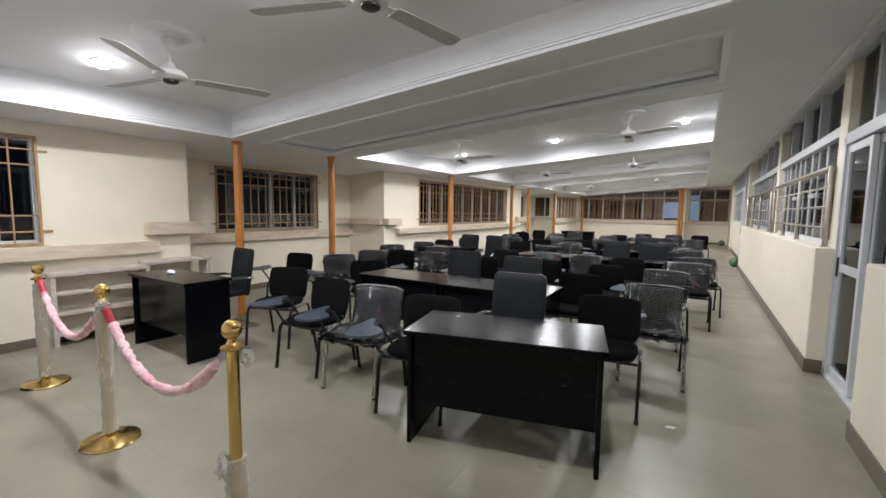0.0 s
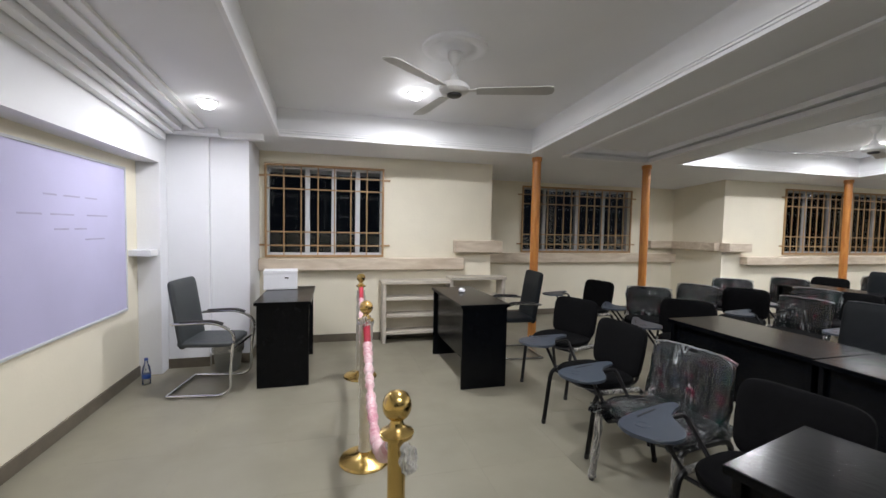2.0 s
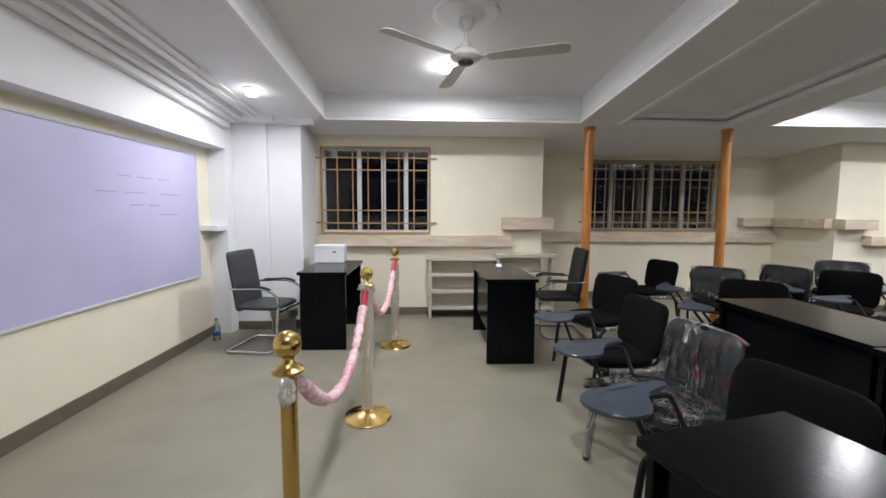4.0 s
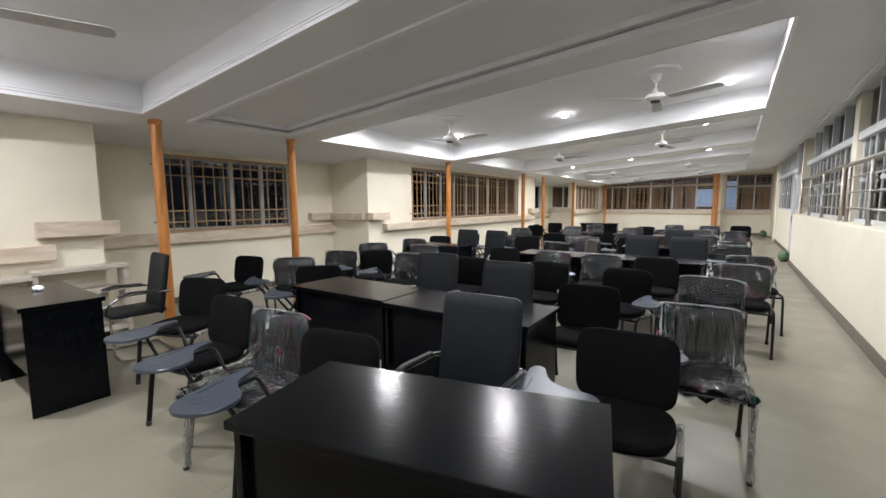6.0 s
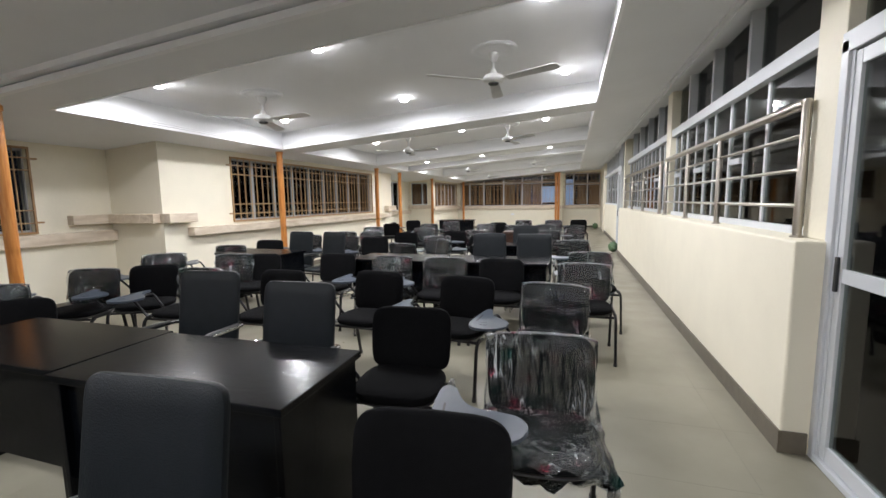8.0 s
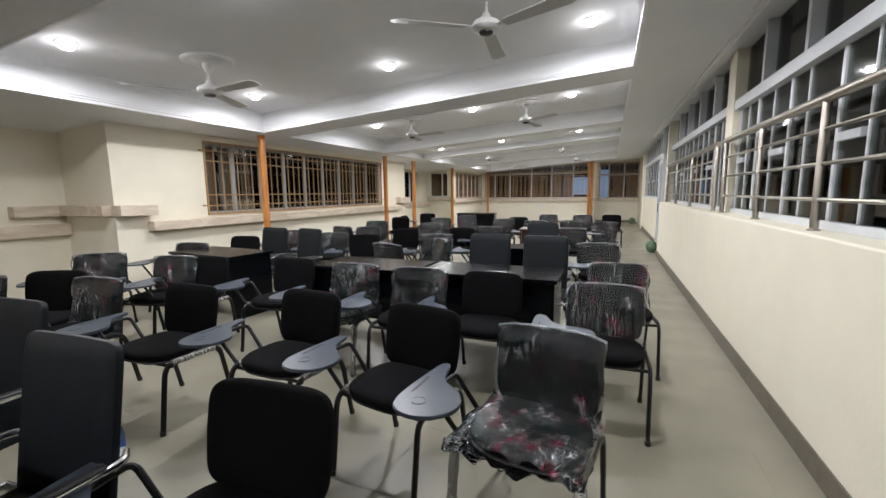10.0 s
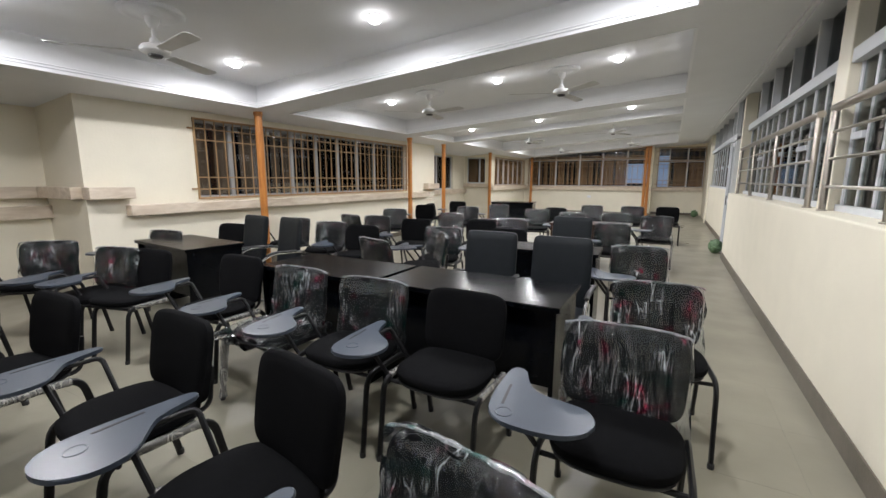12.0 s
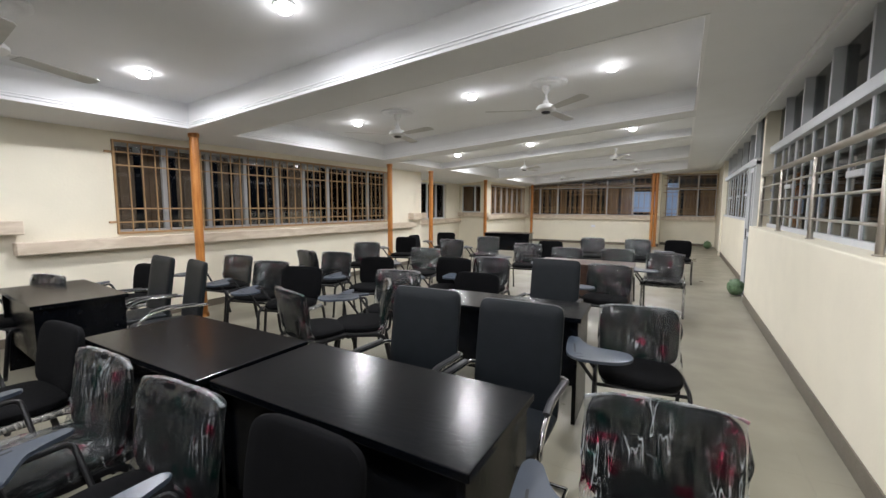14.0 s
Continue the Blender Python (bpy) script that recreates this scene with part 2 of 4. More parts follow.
FILM = film_mat("clear_film", 0.015, (0.82, 0.88, 0.9))
FILM_TINTED = film_mat("printed_film", 0.016, (0.82, 0.88, 0.9), spots=True)
FILM_MILKY = film_mat("milky_film", 0.30, (0.80, 0.78, 0.72), gain=1.2)
# Layered fold, its haze raised further to paint the rim's highlight.
FILM_FOLD = film_mat("folded_film", 0.30, (0.85, 0.88, 0.9), spots=True, streak=0.6, gain=2.0)
SLEEVE = film_mat("cream_sleeve_film", 0.40, (0.80, 0.78, 0.68), streak=0.35, crease=0.006, gain=0.6, rough=0.3)

# Emission stands in for outdoor light on a wall beyond the far windows.
NIGHT_GLOW = bpy.data.materials.new("glowing_backdrop")
NIGHT_GLOW.use_nodes = True
NIGHT_GLOW.node_tree.nodes["Principled BSDF"].inputs["Base Color"].default_value = (0.3, 0.4, 0.55, 1)
NIGHT_GLOW.node_tree.nodes["Principled BSDF"].inputs["Emission Color"].default_value = (0.30, 0.42, 0.68, 1)
NIGHT_GLOW.node_tree.nodes["Principled BSDF"].inputs["Emission Strength"].default_value = 0.45

LAMP_FACE = bpy.data.materials.new("lamp_face")
LAMP_FACE.use_nodes = True
LAMP_FACE.node_tree.nodes["Principled BSDF"].inputs["Emission Color"].default_value = (1.0, 0.98, 0.95, 1)
LAMP_FACE.node_tree.nodes["Principled BSDF"].inputs["Emission Strength"].default_value = 20


# ---- mesh helpers ----
def finish(name, bm, material, smooth=False, angle=40):
    me = bpy.data.meshes.new(name)
    bmesh.ops.recalc_face_normals(bm, faces=bm.faces)
    bm.to_mesh(me)
    bm.free()
    me.materials.append(material)
    if smooth:
        me.polygons.foreach_set("use_smooth", [True] * len(me.polygons))
        me.set_sharp_from_angle(angle=radians(angle))
    return me


def part(name, bm, material, parent=None, label="", smooth=False, m=None):
    ob = new(name, finish(name, bm, material, smooth))
    if parent is not None:
        ob.parent = parent
    if m is not None:
        ob.matrix_basis = m
    if label:
        tagged(ob, label)
    return ob


def thing(name, label, category, group="", kind="", m=None):
    ob = new(name)
    ob.empty_display_size = 0.2
    if m is not None:
        ob.matrix_basis = m
    return tagged(ob, label, category, group, kind)


def structure(name, bm, material, label="", category="", smooth=False):
    return tagged(part(name, bm, material, smooth=smooth), label, category, kind="structure")


def block(bm, x0, x1, y0, y1, z0, z1, bevel=0.0, m=None):
    r = bmesh.ops.create_cube(bm, size=1)
    vs = r["verts"]
    for v in vs:
        v.co = Vector((x0 + (v.co.x + 0.5) * (x1 - x0), y0 + (v.co.y + 0.5) * (y1 - y0), z0 + (v.co.z + 0.5) * (z1 - z0)))
        if m is not None:
            v.co = m @ v.co
    if bevel:
        es = {e for v in vs for e in v.link_edges}
        bmesh.ops.bevel(bm, geom=list(es), offset=bevel, segments=2, affect="EDGES", profile=0.5)
    return bm


def sloped(bm, x0, x1, y0, y1, a, b):
    """A block whose lower and upper faces run with the ceiling, a and b metres above its lower face."""
    vs = [bm.verts.new((x, y, soffit(x) + o)) for o in (a, b) for y in (y0, y1) for x in (x0, x1)]
    for f in ((0, 2, 3, 1), (4, 5, 7, 6), (0, 1, 5, 4), (2, 6, 7, 3), (0, 4, 6, 2), (1, 3, 7, 5)):
        bm.faces.new([vs[i] for i in f])
    return bm


def smooth_path(pts, radius=0.05, steps=5):
    """Rounds the corners of a polyline."""
    pts = [Vector(p) for p in pts]
    out = [pts[0]]
    for a, b, c in zip(pts, pts[1:], pts[2:]):
        u, w = (a - b), (c - b)
        r = min(radius, u.length * 0.49, w.length * 0.49)
        p, q = b + u.normalized() * r, b + w.normalized() * r
        for i in range(steps + 1):
            t = i / steps
            out.append(p * (1 - t) ** 2 + b * 2 * t * (1 - t) + q * t ** 2)
    out.append(pts[-1])
    return out


def tube(bm, pts, r, sides=8, flat=1.0, ends=True, wobble=0.0):
    rings = []
    up = Vector((0, 0, 1))
    for i, p in enumerate(pts):
        p = Vector(p)
        d = (Vector(pts[min(i + 1, len(pts) - 1)]) - Vector(pts[max(i - 1, 0)])).normalized()
        side = d.cross(up)
        if side.length < 0.05:
            side = Vector((1, 0, 0)) if i == 0 or not rings else last
        side.normalize()
        last = side
        nrm = side.cross(d).normalized()
        rr = r * (1 + wobble * noise.noise(p * 30))
        rings.append([bm.verts.new(p + side * math.cos(2 * math.pi * k / sides) * rr + nrm * math.sin(2 * math.pi * k / sides) * rr * flat)
                      for k in range(sides)])
    for a, b in zip(rings, rings[1:]):
        for k in range(sides):
            bm.faces.new((a[k], a[(k + 1) % sides], b[(k + 1) % sides], b[k]))
    if ends:
        bm.faces.new(rings[0])
        bm.faces.new(rings[-1][::-1])
    return bm


def lathe(bm, profile, sides=24, at=(0, 0, 0)):
    at = Vector(at)
    rings = [[bm.verts.new(at + Vector((r * math.cos(2 * math.pi * k / sides), r * math.sin(2 * math.pi * k / sides), z))) for k in range(sides)]
             for r, z in profile]
    for a, b in zip(rings, rings[1:]):
        for k in range(sides):
            bm.faces.new((a[k], a[(k + 1) % sides], b[(k + 1) % sides], b[k]))
    bm.faces.new(rings[0][::-1])
    bm.faces.new(rings[-1])
    return bm


def cushion(bm, w, d, h, power=4.0, n=36, m=None, bend=0.0, crown=0.3, waist=0.0):
    """A padded slab with rounded plan: w across x, d across y, h thick. bend bows it along x, waist narrows its lower part."""
    rings = []
    for s, z in ((0.90, 0.0), (0.985, 0.16), (1.0, 0.45), (0.99, 0.7), (0.93, 0.92), (0.75, 1.0), (0.4, 1.0 + crown * 0.3)):
        ring = []
        for k in range(n):
            a = 2 * math.pi * k / n
            c, q = math.cos(a), math.sin(a)
            x = math.copysign(abs(c) ** (2 / power), c) * w / 2 * s
            y = math.copysign(abs(q) ** (2 / power), q) * d / 2 * s
            x *= 1 - waist * max(0, -y / d)
            p = Vector((x, y, z * h + bend * (x / (w / 2)) ** 2))
            ring.append(bm.verts.new(m @ p if m is not None else p))
        rings.append(ring)
    for a, b in zip(rings, rings[1:]):
        for k in range(n):
            bm.faces.new((a[k], a[(k + 1) % n], b[(k + 1) % n], b[k]))
    bm.faces.new(rings[0][::-1])
    bm.faces.new(rings[-1])
    return bm


def sheet_bag(bm, w, d, h, m, seed, rough=0.008, nx=22, ny=16, bend=0.0):
    """A loose film bag drawn over a padded slab: creased, its upper corners eased down, ruffled at its open lower edge."""
    def point(i, j, side):
        u, v = i / nx * 2 - 1, j / ny * 2 - 1
        edge = max(abs(u), abs(v)) ** 6
        drop = max(0, v) ** 2 * abs(u) ** 5
        low = max(0, -v) ** 5
        x, y = u * w / 2 * (1 - 0.02 * (1 - abs(v)) - 0.03 * drop), v * d / 2 * (1 - 0.10 * drop)
        p = Vector((x, y, side * h / 2 * (1 - 0.62 * edge) + bend * u * u))
        q = p * 11 + Vector((seed * 7.1, seed * 3.3, side * 4))
        loose = rough * (0.8 + edge + 1.8 * low)
        p += Vector((noise.noise(q), noise.noise(q + Vector((9, 0, 0))), noise.noise(q * 1.3 + Vector((0, 9, 0))))) * loose
        p.z += low * 0.010 * math.sin(u * 17 + seed)
        return m @ p
    grids = {s: [[bm.verts.new(point(i, j, s)) for j in range(ny + 1)] for i in range(nx + 1)] for s in (1, -1)}
    for g in grids.values():
        for i in range(nx):
            for j in range(ny):
                bm.faces.new((g[i][j], g[i + 1][j], g[i + 1][j + 1], g[i][j + 1]))
    rim = [(i, ny) for i in range(nx + 1)]
    for line in (rim, [(0, j) for j in range(ny + 1)], [(nx, j) for j in range(ny + 1)]):
        for (p, q), (r, s) in zip(line, line[1:]):
            bm.faces.new((grids[1][p][q], grids[1][r][s], grids[-1][r][s], grids[-1][p][q]))
    return bm


def outline_slab(bm, pts, z0, z1):
    lo = [bm.verts.new((x, y, z0)) for x, y in pts]
    hi = [bm.verts.new((x, y, z1)) for x, y in pts]
    bm.faces.new(lo[::-1])
    bm.faces.new(hi)
    for k in range(len(pts)):
        j = (k + 1) % len(pts)
        bm.faces.new((lo[k], lo[j], hi[j], hi[k]))
    return bm


def B():
    return bmesh.new()

# ---- the shell of the hall ----
XL, XA, XR = -5.62, -6.7, 1.275          # window wall, alcove wall, parapet on the other side
floor = structure("floor", block(B(), -7.0, 2.6, -2.0, 25.0, -0.12, -0.0012), GROUT, "grey-beige smooth floor with faintly uneven tone", "floor")


def pierced(name, axis, a0, a1, b0, b1, z1, holes, material, label):
    """A wall between a0 and a1 in thickness and b0 and b1 in length; holes are (from, to, sill, head)."""
    bm = B()

    def put(p, q, lo, hi):
        if q - p > 1e-4 and hi - lo > 1e-4:
            if axis == "x":
                block(bm, a0, a1, p, q, lo, hi)
            else:
                block(bm, p, q, a0, a1, lo, hi)
    at = b0
    for p, q, lo, hi in sorted(holes):
        put(at, p, 0, z1)
        put(p, q, 0, lo)
        put(p, q, hi, z1)
        at = q
    put(at, b1, 0, z1)
    return structure(name, bm, material, label, "wall")


WALL = "cream painted plaster wall"
pierced("wall_west_1", "x", XL - 0.22, XL, -0.25, 2.75, 2.7, [(-0.17, 1.23, 1.10, 2.22)], CREAM, WALL)
pierced("wall_west_2", "x", XA - 0.2, XA, 2.55, 7.1, 2.7, [(3.75, 5.92, 1.10, 2.22)], CREAM, WALL + " of an alcove")
pierced("wall_west_3", "x", XL - 0.25, XL - 0.03, 6.9, 15.1, 2.7, [(8.25, 13.64, 1.14, 2.27)], CREAM, WALL)
pierced("wall_west_4", "x", XA - 0.2, XA, 14.9, 19.5, 2.7, [(16.1, 18.3, 1.08, 2.25)], CREAM, WALL + " of an alcove")
pierced("wall_west_5", "x", XL - 0.25, XL - 0.03, 19.5, 23.9, 2.7, [(19.75, 23.3, 1.20, 2.27)], CREAM, WALL)
bm = B()
block(bm, XA, XL - 0.22, 2.55, 2.75, 0, 2.7)
structure("wall_return_1", bm, CREAM, "cream plaster return of an alcove", "wall")
structure("wall_return_2", block(B(), XA, XL - 0.25, 6.9, 7.1, 0, 2.7), CREAM, "cream plaster return of an alcove", "wall")
structure("wall_return_3", block(B(), XA, XL - 0.25, 14.9, 15.1, 0, 2.7), CREAM, "cream plaster return of an alcove", "wall")
pierced("wall_return_4", "y", 19.25, 19.5, XA - 0.2, XL - 0.03, 2.7, [(-6.6, -5.85, 1.28, 2.25)], CREAM, "cream plaster return with a narrow window")
pierced("wall_north_1", "y", 23.5, 23.7, -5.9, -0.36, 3.3, [(-5.45, -0.52, 1.15, 2.72)], CREAM, "cream far wall under a long window")
pierced("wall_north_2", "y", 24.45, 24.65, -0.5, 1.9, 3.3, [(-0.2, 1.45, 1.12, 2.75)], CREAM, "cream far wall of the passage")
structure("wall_return_5", block(B(), -0.5, -0.36, 23.7, 24.45, 0, 3.3), CREAM, "cream end of the far wall", "wall")
# parapets and piers on the passage side
bm = B()
block(bm, XR, 1.585, 4.93, 13.75, 0, 1.2, 0.012)
structure("wall_east_1", bm, CREAM, "cream parapet under the railing", "wall")
structure("wall_east_2", block(B(), XR, 1.585, -1.4, 3.5, 0, 1.2, 0.012), CREAM, "cream parapet beside the glass door", "wall")
structure("wall_east_3", block(B(), 1.45, 1.62, 14.8, 21.3, 0, 1.22, 0.012), CREAM, "cream parapet", "wall")
structure("wall_east_4", block(B(), 1.48, 1.78, 21.35, 24.5, 0, 3.3), CREAM, "cream wall at the passage's end", "wall")
structure("pier_1", block(B(), 1.43, 1.60, 8.86, 9.14, 1.2, 3.3, 0.008), CREAM, "cream pier between windows", "pier")
structure("pier_2", block(B(), 1.42, 1.60, 4.94, 5.2, 1.2, 3.3, 0.006), CREAM, "cream jamb pier beside the door", "pier")
structure("pier_3", block(B(), 1.40, 1.62, 14.62, 14.85, 0, 3.3, 0.006), WHITE_WALL, "white jamb pier beside the far door", "pier")
structure("pier_4", block(B(), 1.40, 1.60, 21.1, 21.35, 0, 3.3, 0.006), CREAM, "cream pier at the passage's end", "pier")
structure("pier_5", block(B(), 1.44, 1.60, 3.5, 3.62, 1.2, 3.3, 0.006), WHITE_WALL, "white jamb pier", "pier")
structure("pier_6", block(B(), 1.37, 1.60, 13.62, 13.76, 1.2, 3.3, 0.006), CREAM, "cream pier", "pier")
# the wall with the writing board, in a shallow recess under a lintel
pierced("wall_south", "y", -1.4, -1.2, -5.9, 1.9, 3.3, [], CREAM, "cream wall behind the writing board")
bm = B()
block(bm, -4.76, 1.9, -1.2, -1.0, 2.06, 3.3)
structure("lintel", bm, WHITE_WALL, "white lintel over the board's recess", "lintel")
for x, y0, y1 in ((-4.76, -1.2, -1.0), (-4.93, -1.0, -0.62), (-4.99, -0.62, -0.25)):
    structure("corner_pier", block(B(), -5.9, x, y0, y1, 0, 2.7, 0.006), WHITE_WALL, "white step of a corner pier", "pier")
structure("ledge", block(B(), -4.80, -4.58, -1.2, -1.02, 1.17, 1.23, 0.005), WHITE_WALL, "small white ledge in the recess", "ledge")
# a dark wall and floor added outside keep the panes dark
structure("outside_wall", block(B(), 3.6, 3.8, -2.0, 25.0, 0, 3.4), NIGHT_WALL, "dark wall added outside the panes", "wall")
structure("outside_floor", block(B(), 2.6, 3.8, -2.0, 25.0, -0.14, -0.02), NIGHT_WALL, "dark floor added outside the panes", "floor")

bm = B()
block(bm, -1.5, -0.52, 24.2, 24.25, 1.3, 2.1)
structure("backdrop", bm, NIGHT_GLOW, "bluish backdrop glowing in place of a lit wall outside", "backdrop")
structure("backdrop", block(B(), -0.4, 0.2, 26.0, 26.05, 0.9, 2.5), NIGHT_GLOW, "bluish backdrop glowing in place of a lit wall outside", "backdrop")

# skirting
bm = B()
block(bm, XR - 0.012, XR, 4.918, 13.75, 0, 0.13, 0.003)
block(bm, XR, 1.40, 4.918, 4.93, 0, 0.13, 0.003)
block(bm, XR - 0.012, XR, -1.2, 3.512, 0, 0.13, 0.003)
block(bm, 1.438, 1.45, 14.85, 21.1, 0, 0.12, 0.003)
block(bm, -4.76, XR, -1.2, -1.185, 0, 0.10, 0.003)
block(bm, XL, XL + 0.012, -0.25, 1.2, 0, 0.10, 0.003)
block(bm, XL, XL + 0.012, 1.2, 2.75, 0, 0.10, 0.003)
block(bm, -5.6, -4.978, -0.25, -0.238, 0, 0.10, 0.003)
block(bm, -4.99, -4.978, -0.62, -0.25, 0, 0.10, 0.003)
block(bm, -4.93, -4.918, -1.0, -0.62, 0, 0.10, 0.003)
block(bm, XL - 0.03, XL - 0.018, 6.9, 15.1, 0, 0.10, 0.003)
block(bm, XA, XA + 0.012, 2.75, 6.9, 0, 0.10, 0.003)
block(bm, -5.6, -0.36, 23.488, 23.5, 0, 0.10, 0.003)
block(bm, -0.36, 1.4, 24.438, 24.45, 0, 0.10, 0.003)
structure("baseboard", bm, SKIRT, "dark grey tile skirting", "skirting")

# stone ledges under and beside the windows
def ledge(x0, x1, y0, y1, z0, z1):
    structure("stone_ledge", block(B(), x0, x1, y0, y1, z0, z1, 0.008), STONE, "beige veined stone ledge on the wall", "ledge")


ledge(XL - 0.05, XL + 0.10, -0.25, 2.33, 0.93, 1.08)
ledge(XL - 0.05, XL + 0.13, 2.2, 2.88, 1.16, 1.32)
ledge(XA - 0.02, XA + 0.10, 2.75, 6.9, 0.92, 1.08)
ledge(XL - 0.06, XL + 0.10, 7.3, 14.65, 0.96, 1.09)
ledge(XL - 0.06, XL + 0.13, 6.88, 7.36, 1.18, 1.32)
ledge(XA + 0.02, XL - 0.06, 6.77, 6.9, 1.18, 1.32)
ledge(XA - 0.02, XA + 0.12, 6.3, 6.77, 1.18, 1.32)
ledge(XL - 0.06, XL + 0.13, 14.5, 15.12, 1.16, 1.32)
ledge(XA - 0.02, XA + 0.10, 15.1, 19.25, 0.92, 1.08)
ledge(XA + 0.02, XL + 0.1, 19.13, 19.25, 1.14, 1.28)
ledge(XL - 0.06, XL + 0.10, 19.25, 23.4, 1.03, 1.2)
ledge(-5.55, -0.36, 23.38, 23.5, 0.99, 1.15)
ledge(-0.36, 1.45, 24.33, 24.45, 0.98, 1.12)

# ---- ceiling: a sloping soffit with lit recesses ----
RX0, RX1 = -4.94, 0.46
BAYS = [(0.03, 3.0, 0.30), (3.42, 4.74, 0.10), (5.22, 8.78, 0.30), (9.35, 12.62, 0.30), (13.1, 14.92, 0.14), (15.35, 18.7, 0.30), (19.25, 22.6, 0.30)]
bm = B()
ys = [-1.4] + [v for b in BAYS for v in b[:2]] + [24.7]
for y0, y1 in zip(ys, ys[1:]):
    up = [b[2] for b in BAYS if b[0] == y0]
    for x0, x1 in ((-6.95, RX0), (RX0, RX1), (RX1, 1.62)):
        off = up[0] if up and x0 == RX0 else 0.0
        sloped(bm, x0, x1, y0, y1, off, 0.5)
structure("ceiling", bm, CEILING, "white painted sloping ceiling with recessed trays", "ceiling")
for y0, y1, up in BAYS:
    bm = B()
    ridges = ((-0.006, 0.022, 0.026), (0.034, 0.05, 0.018), (0.062, 0.074, 0.012)) if up > 0.12 else ((-0.02, 0.03, 0.05), (0.05, 0.10, 0.10))
    for a, b, out in ridges:
        sloped(bm, RX0 - 0.004, RX0 + out, y0 - 0.004, y1 + 0.004, a, b)
        sloped(bm, RX1 - out, RX1 + 0.004, y0 - 0.004, y1 + 0.004, a, b)
        sloped(bm, RX0 + out, RX1 - out, y0 - 0.004, y0 + out, a, b)
        sloped(bm, RX0 + out, RX1 - out, y1 - out, y1 + 0.004, a, b)
    structure("cornice", bm, CORNICE, "white ridged plaster cornice round a ceiling tray", "cornice")
bm = B()
for y, d in ((-1.0, 0.16), (-0.93, 0.1), (-0.86, 0.06), (-0.72, 0.045), (-0.66, 0.025)):
    sloped(bm, -4.75, 1.4, y, y + 0.06, -d, 0.0)
sloped(bm, -4.93, -4.8, -1.0, -0.5, -0.06, 0.0)
sloped(bm, -4.99, -4.9, -0.5, -0.1, -0.06, 0.0)
structure("crown_moulding", bm, CORNICE, "white stepped plaster cornice over the board", "cornice")
bm = B()
sloped(bm, 1.30, 1.36, -1.0, 24.0, -0.05, 0.0)
sloped(bm, 1.26, 1.30, -1.0, 24.0, -0.025, 0.0)
structure("wall_cornice", bm, CEILING, "slim white cornice where walls meet ceiling", "cornice")

# posts
def post(x, y, r=0.055):
    bm = B()
    lathe(bm, [(r * 1.25, 0), (r * 1.25, 0.05), (r, 0.06), (r, 1.2), (r, soffit(x) - 0.05), (r * 1.2, soffit(x) - 0.045), (r * 1.2, soffit(x) + 0.02)], 20)
    ob = part("post", bm, POST_WOOD, smooth=True, m=pose(x, y, 0))
    tagged(ob, "round varnished orange-brown wooden post", "post", "posts along the windows", "structure")


for x, y in ((-5.11, 3.16), (-5.13, 4.88), (-5.16, 8.95), (-5.26, 13.23), (-5.34, 15.09), (-5.5, 18.9), (-5.25, 23.2), (-0.62, 23.3), (-0.5, 23.36)):
    post(x, y)

# ---- lamps ----
# The lamps at x -2.05 and -0.1, y 1.37 are unseen, added for brightness.
LAMPS = [(-4.2, 1.37, .30, 1.14), (-2.05, 1.37, .30, 1.14), (-0.1, 1.37, .30, 1.14), (-4.05, -0.4, 0, 0.58),
         (-4.22, 5.85, .30, 1.0), (-2.2, 5.85, .30, 1.0), (-0.1, 5.85, .30, 1.0), (-4.25, 7.98, .30, 1.0), (-2.2, 7.98, .30, 1.0), (0.02, 8.0, .30, 1.0),
         (-4.1, 10.9, .30, 1.0), (-2.1, 10.85, .30, 1.0), (-0.4, 10.95, .30, 1.0), (-4.0, 14.05, .14, 1.0), (-2.35, 14.05, .14, 1.0), (-0.48, 14.05, .14, 1.0),
         (-4.2, 16.1, .30, 1.0), (-2.2, 16.1, .30, 1.0), (-0.3, 16.1, .30, 1.0), (-4.2, 20.1, .30, 1.3), (-2.2, 20.1, .30, 1.3), (-0.3, 20.1, .30, 1.3)]
tilt = -math.degrees(math.atan(0.0727))
for x, y, up, share in LAMPS:
    z = soffit(x) + up
    lamp = thing("ceiling_lamp", "round white recessed LED downlight, lit", "ceiling lamp", "downlights", m=pose(x, y, z, 0, tilt, 0))
    part("rim", lathe(B(), [(0.082, 0.0), (0.082, -0.008), (0.070, -0.010), (0.068, 0.0)], 24), ALU, lamp, smooth=True)
    part("diffuser", lathe(B(), [(0.067, 0.0), (0.067, -0.014), (0.062, -0.034), (0.044, -0.052), (0.014, -0.060)], 24), LAMP_FACE, lamp, "glowing white diffuser", smooth=True)
    light = bpy.data.lights.new("downlight", "AREA")
    light.shape, light.size, light.energy, light.color = "DISK", 0.15, LAMP_WATTS * share, (0.955, 0.953, 1.0)
    new("downlight", light).matrix_basis = pose(x, y, z, 0, tilt, 0) @ Matrix.Translation((0, 0, -0.064))
    # Added point light below each lamp spreads a halo sideways, tuned by share.
    glow = bpy.data.lights.new("downlight_spill", "POINT")
    glow.shadow_soft_size, glow.energy, glow.color = 0.05, GLOW_WATTS * share ** 3, (0.93, 0.935, 1.0)
    new("downlight_spill", glow).matrix_basis = pose(x, y, z - 0.135)

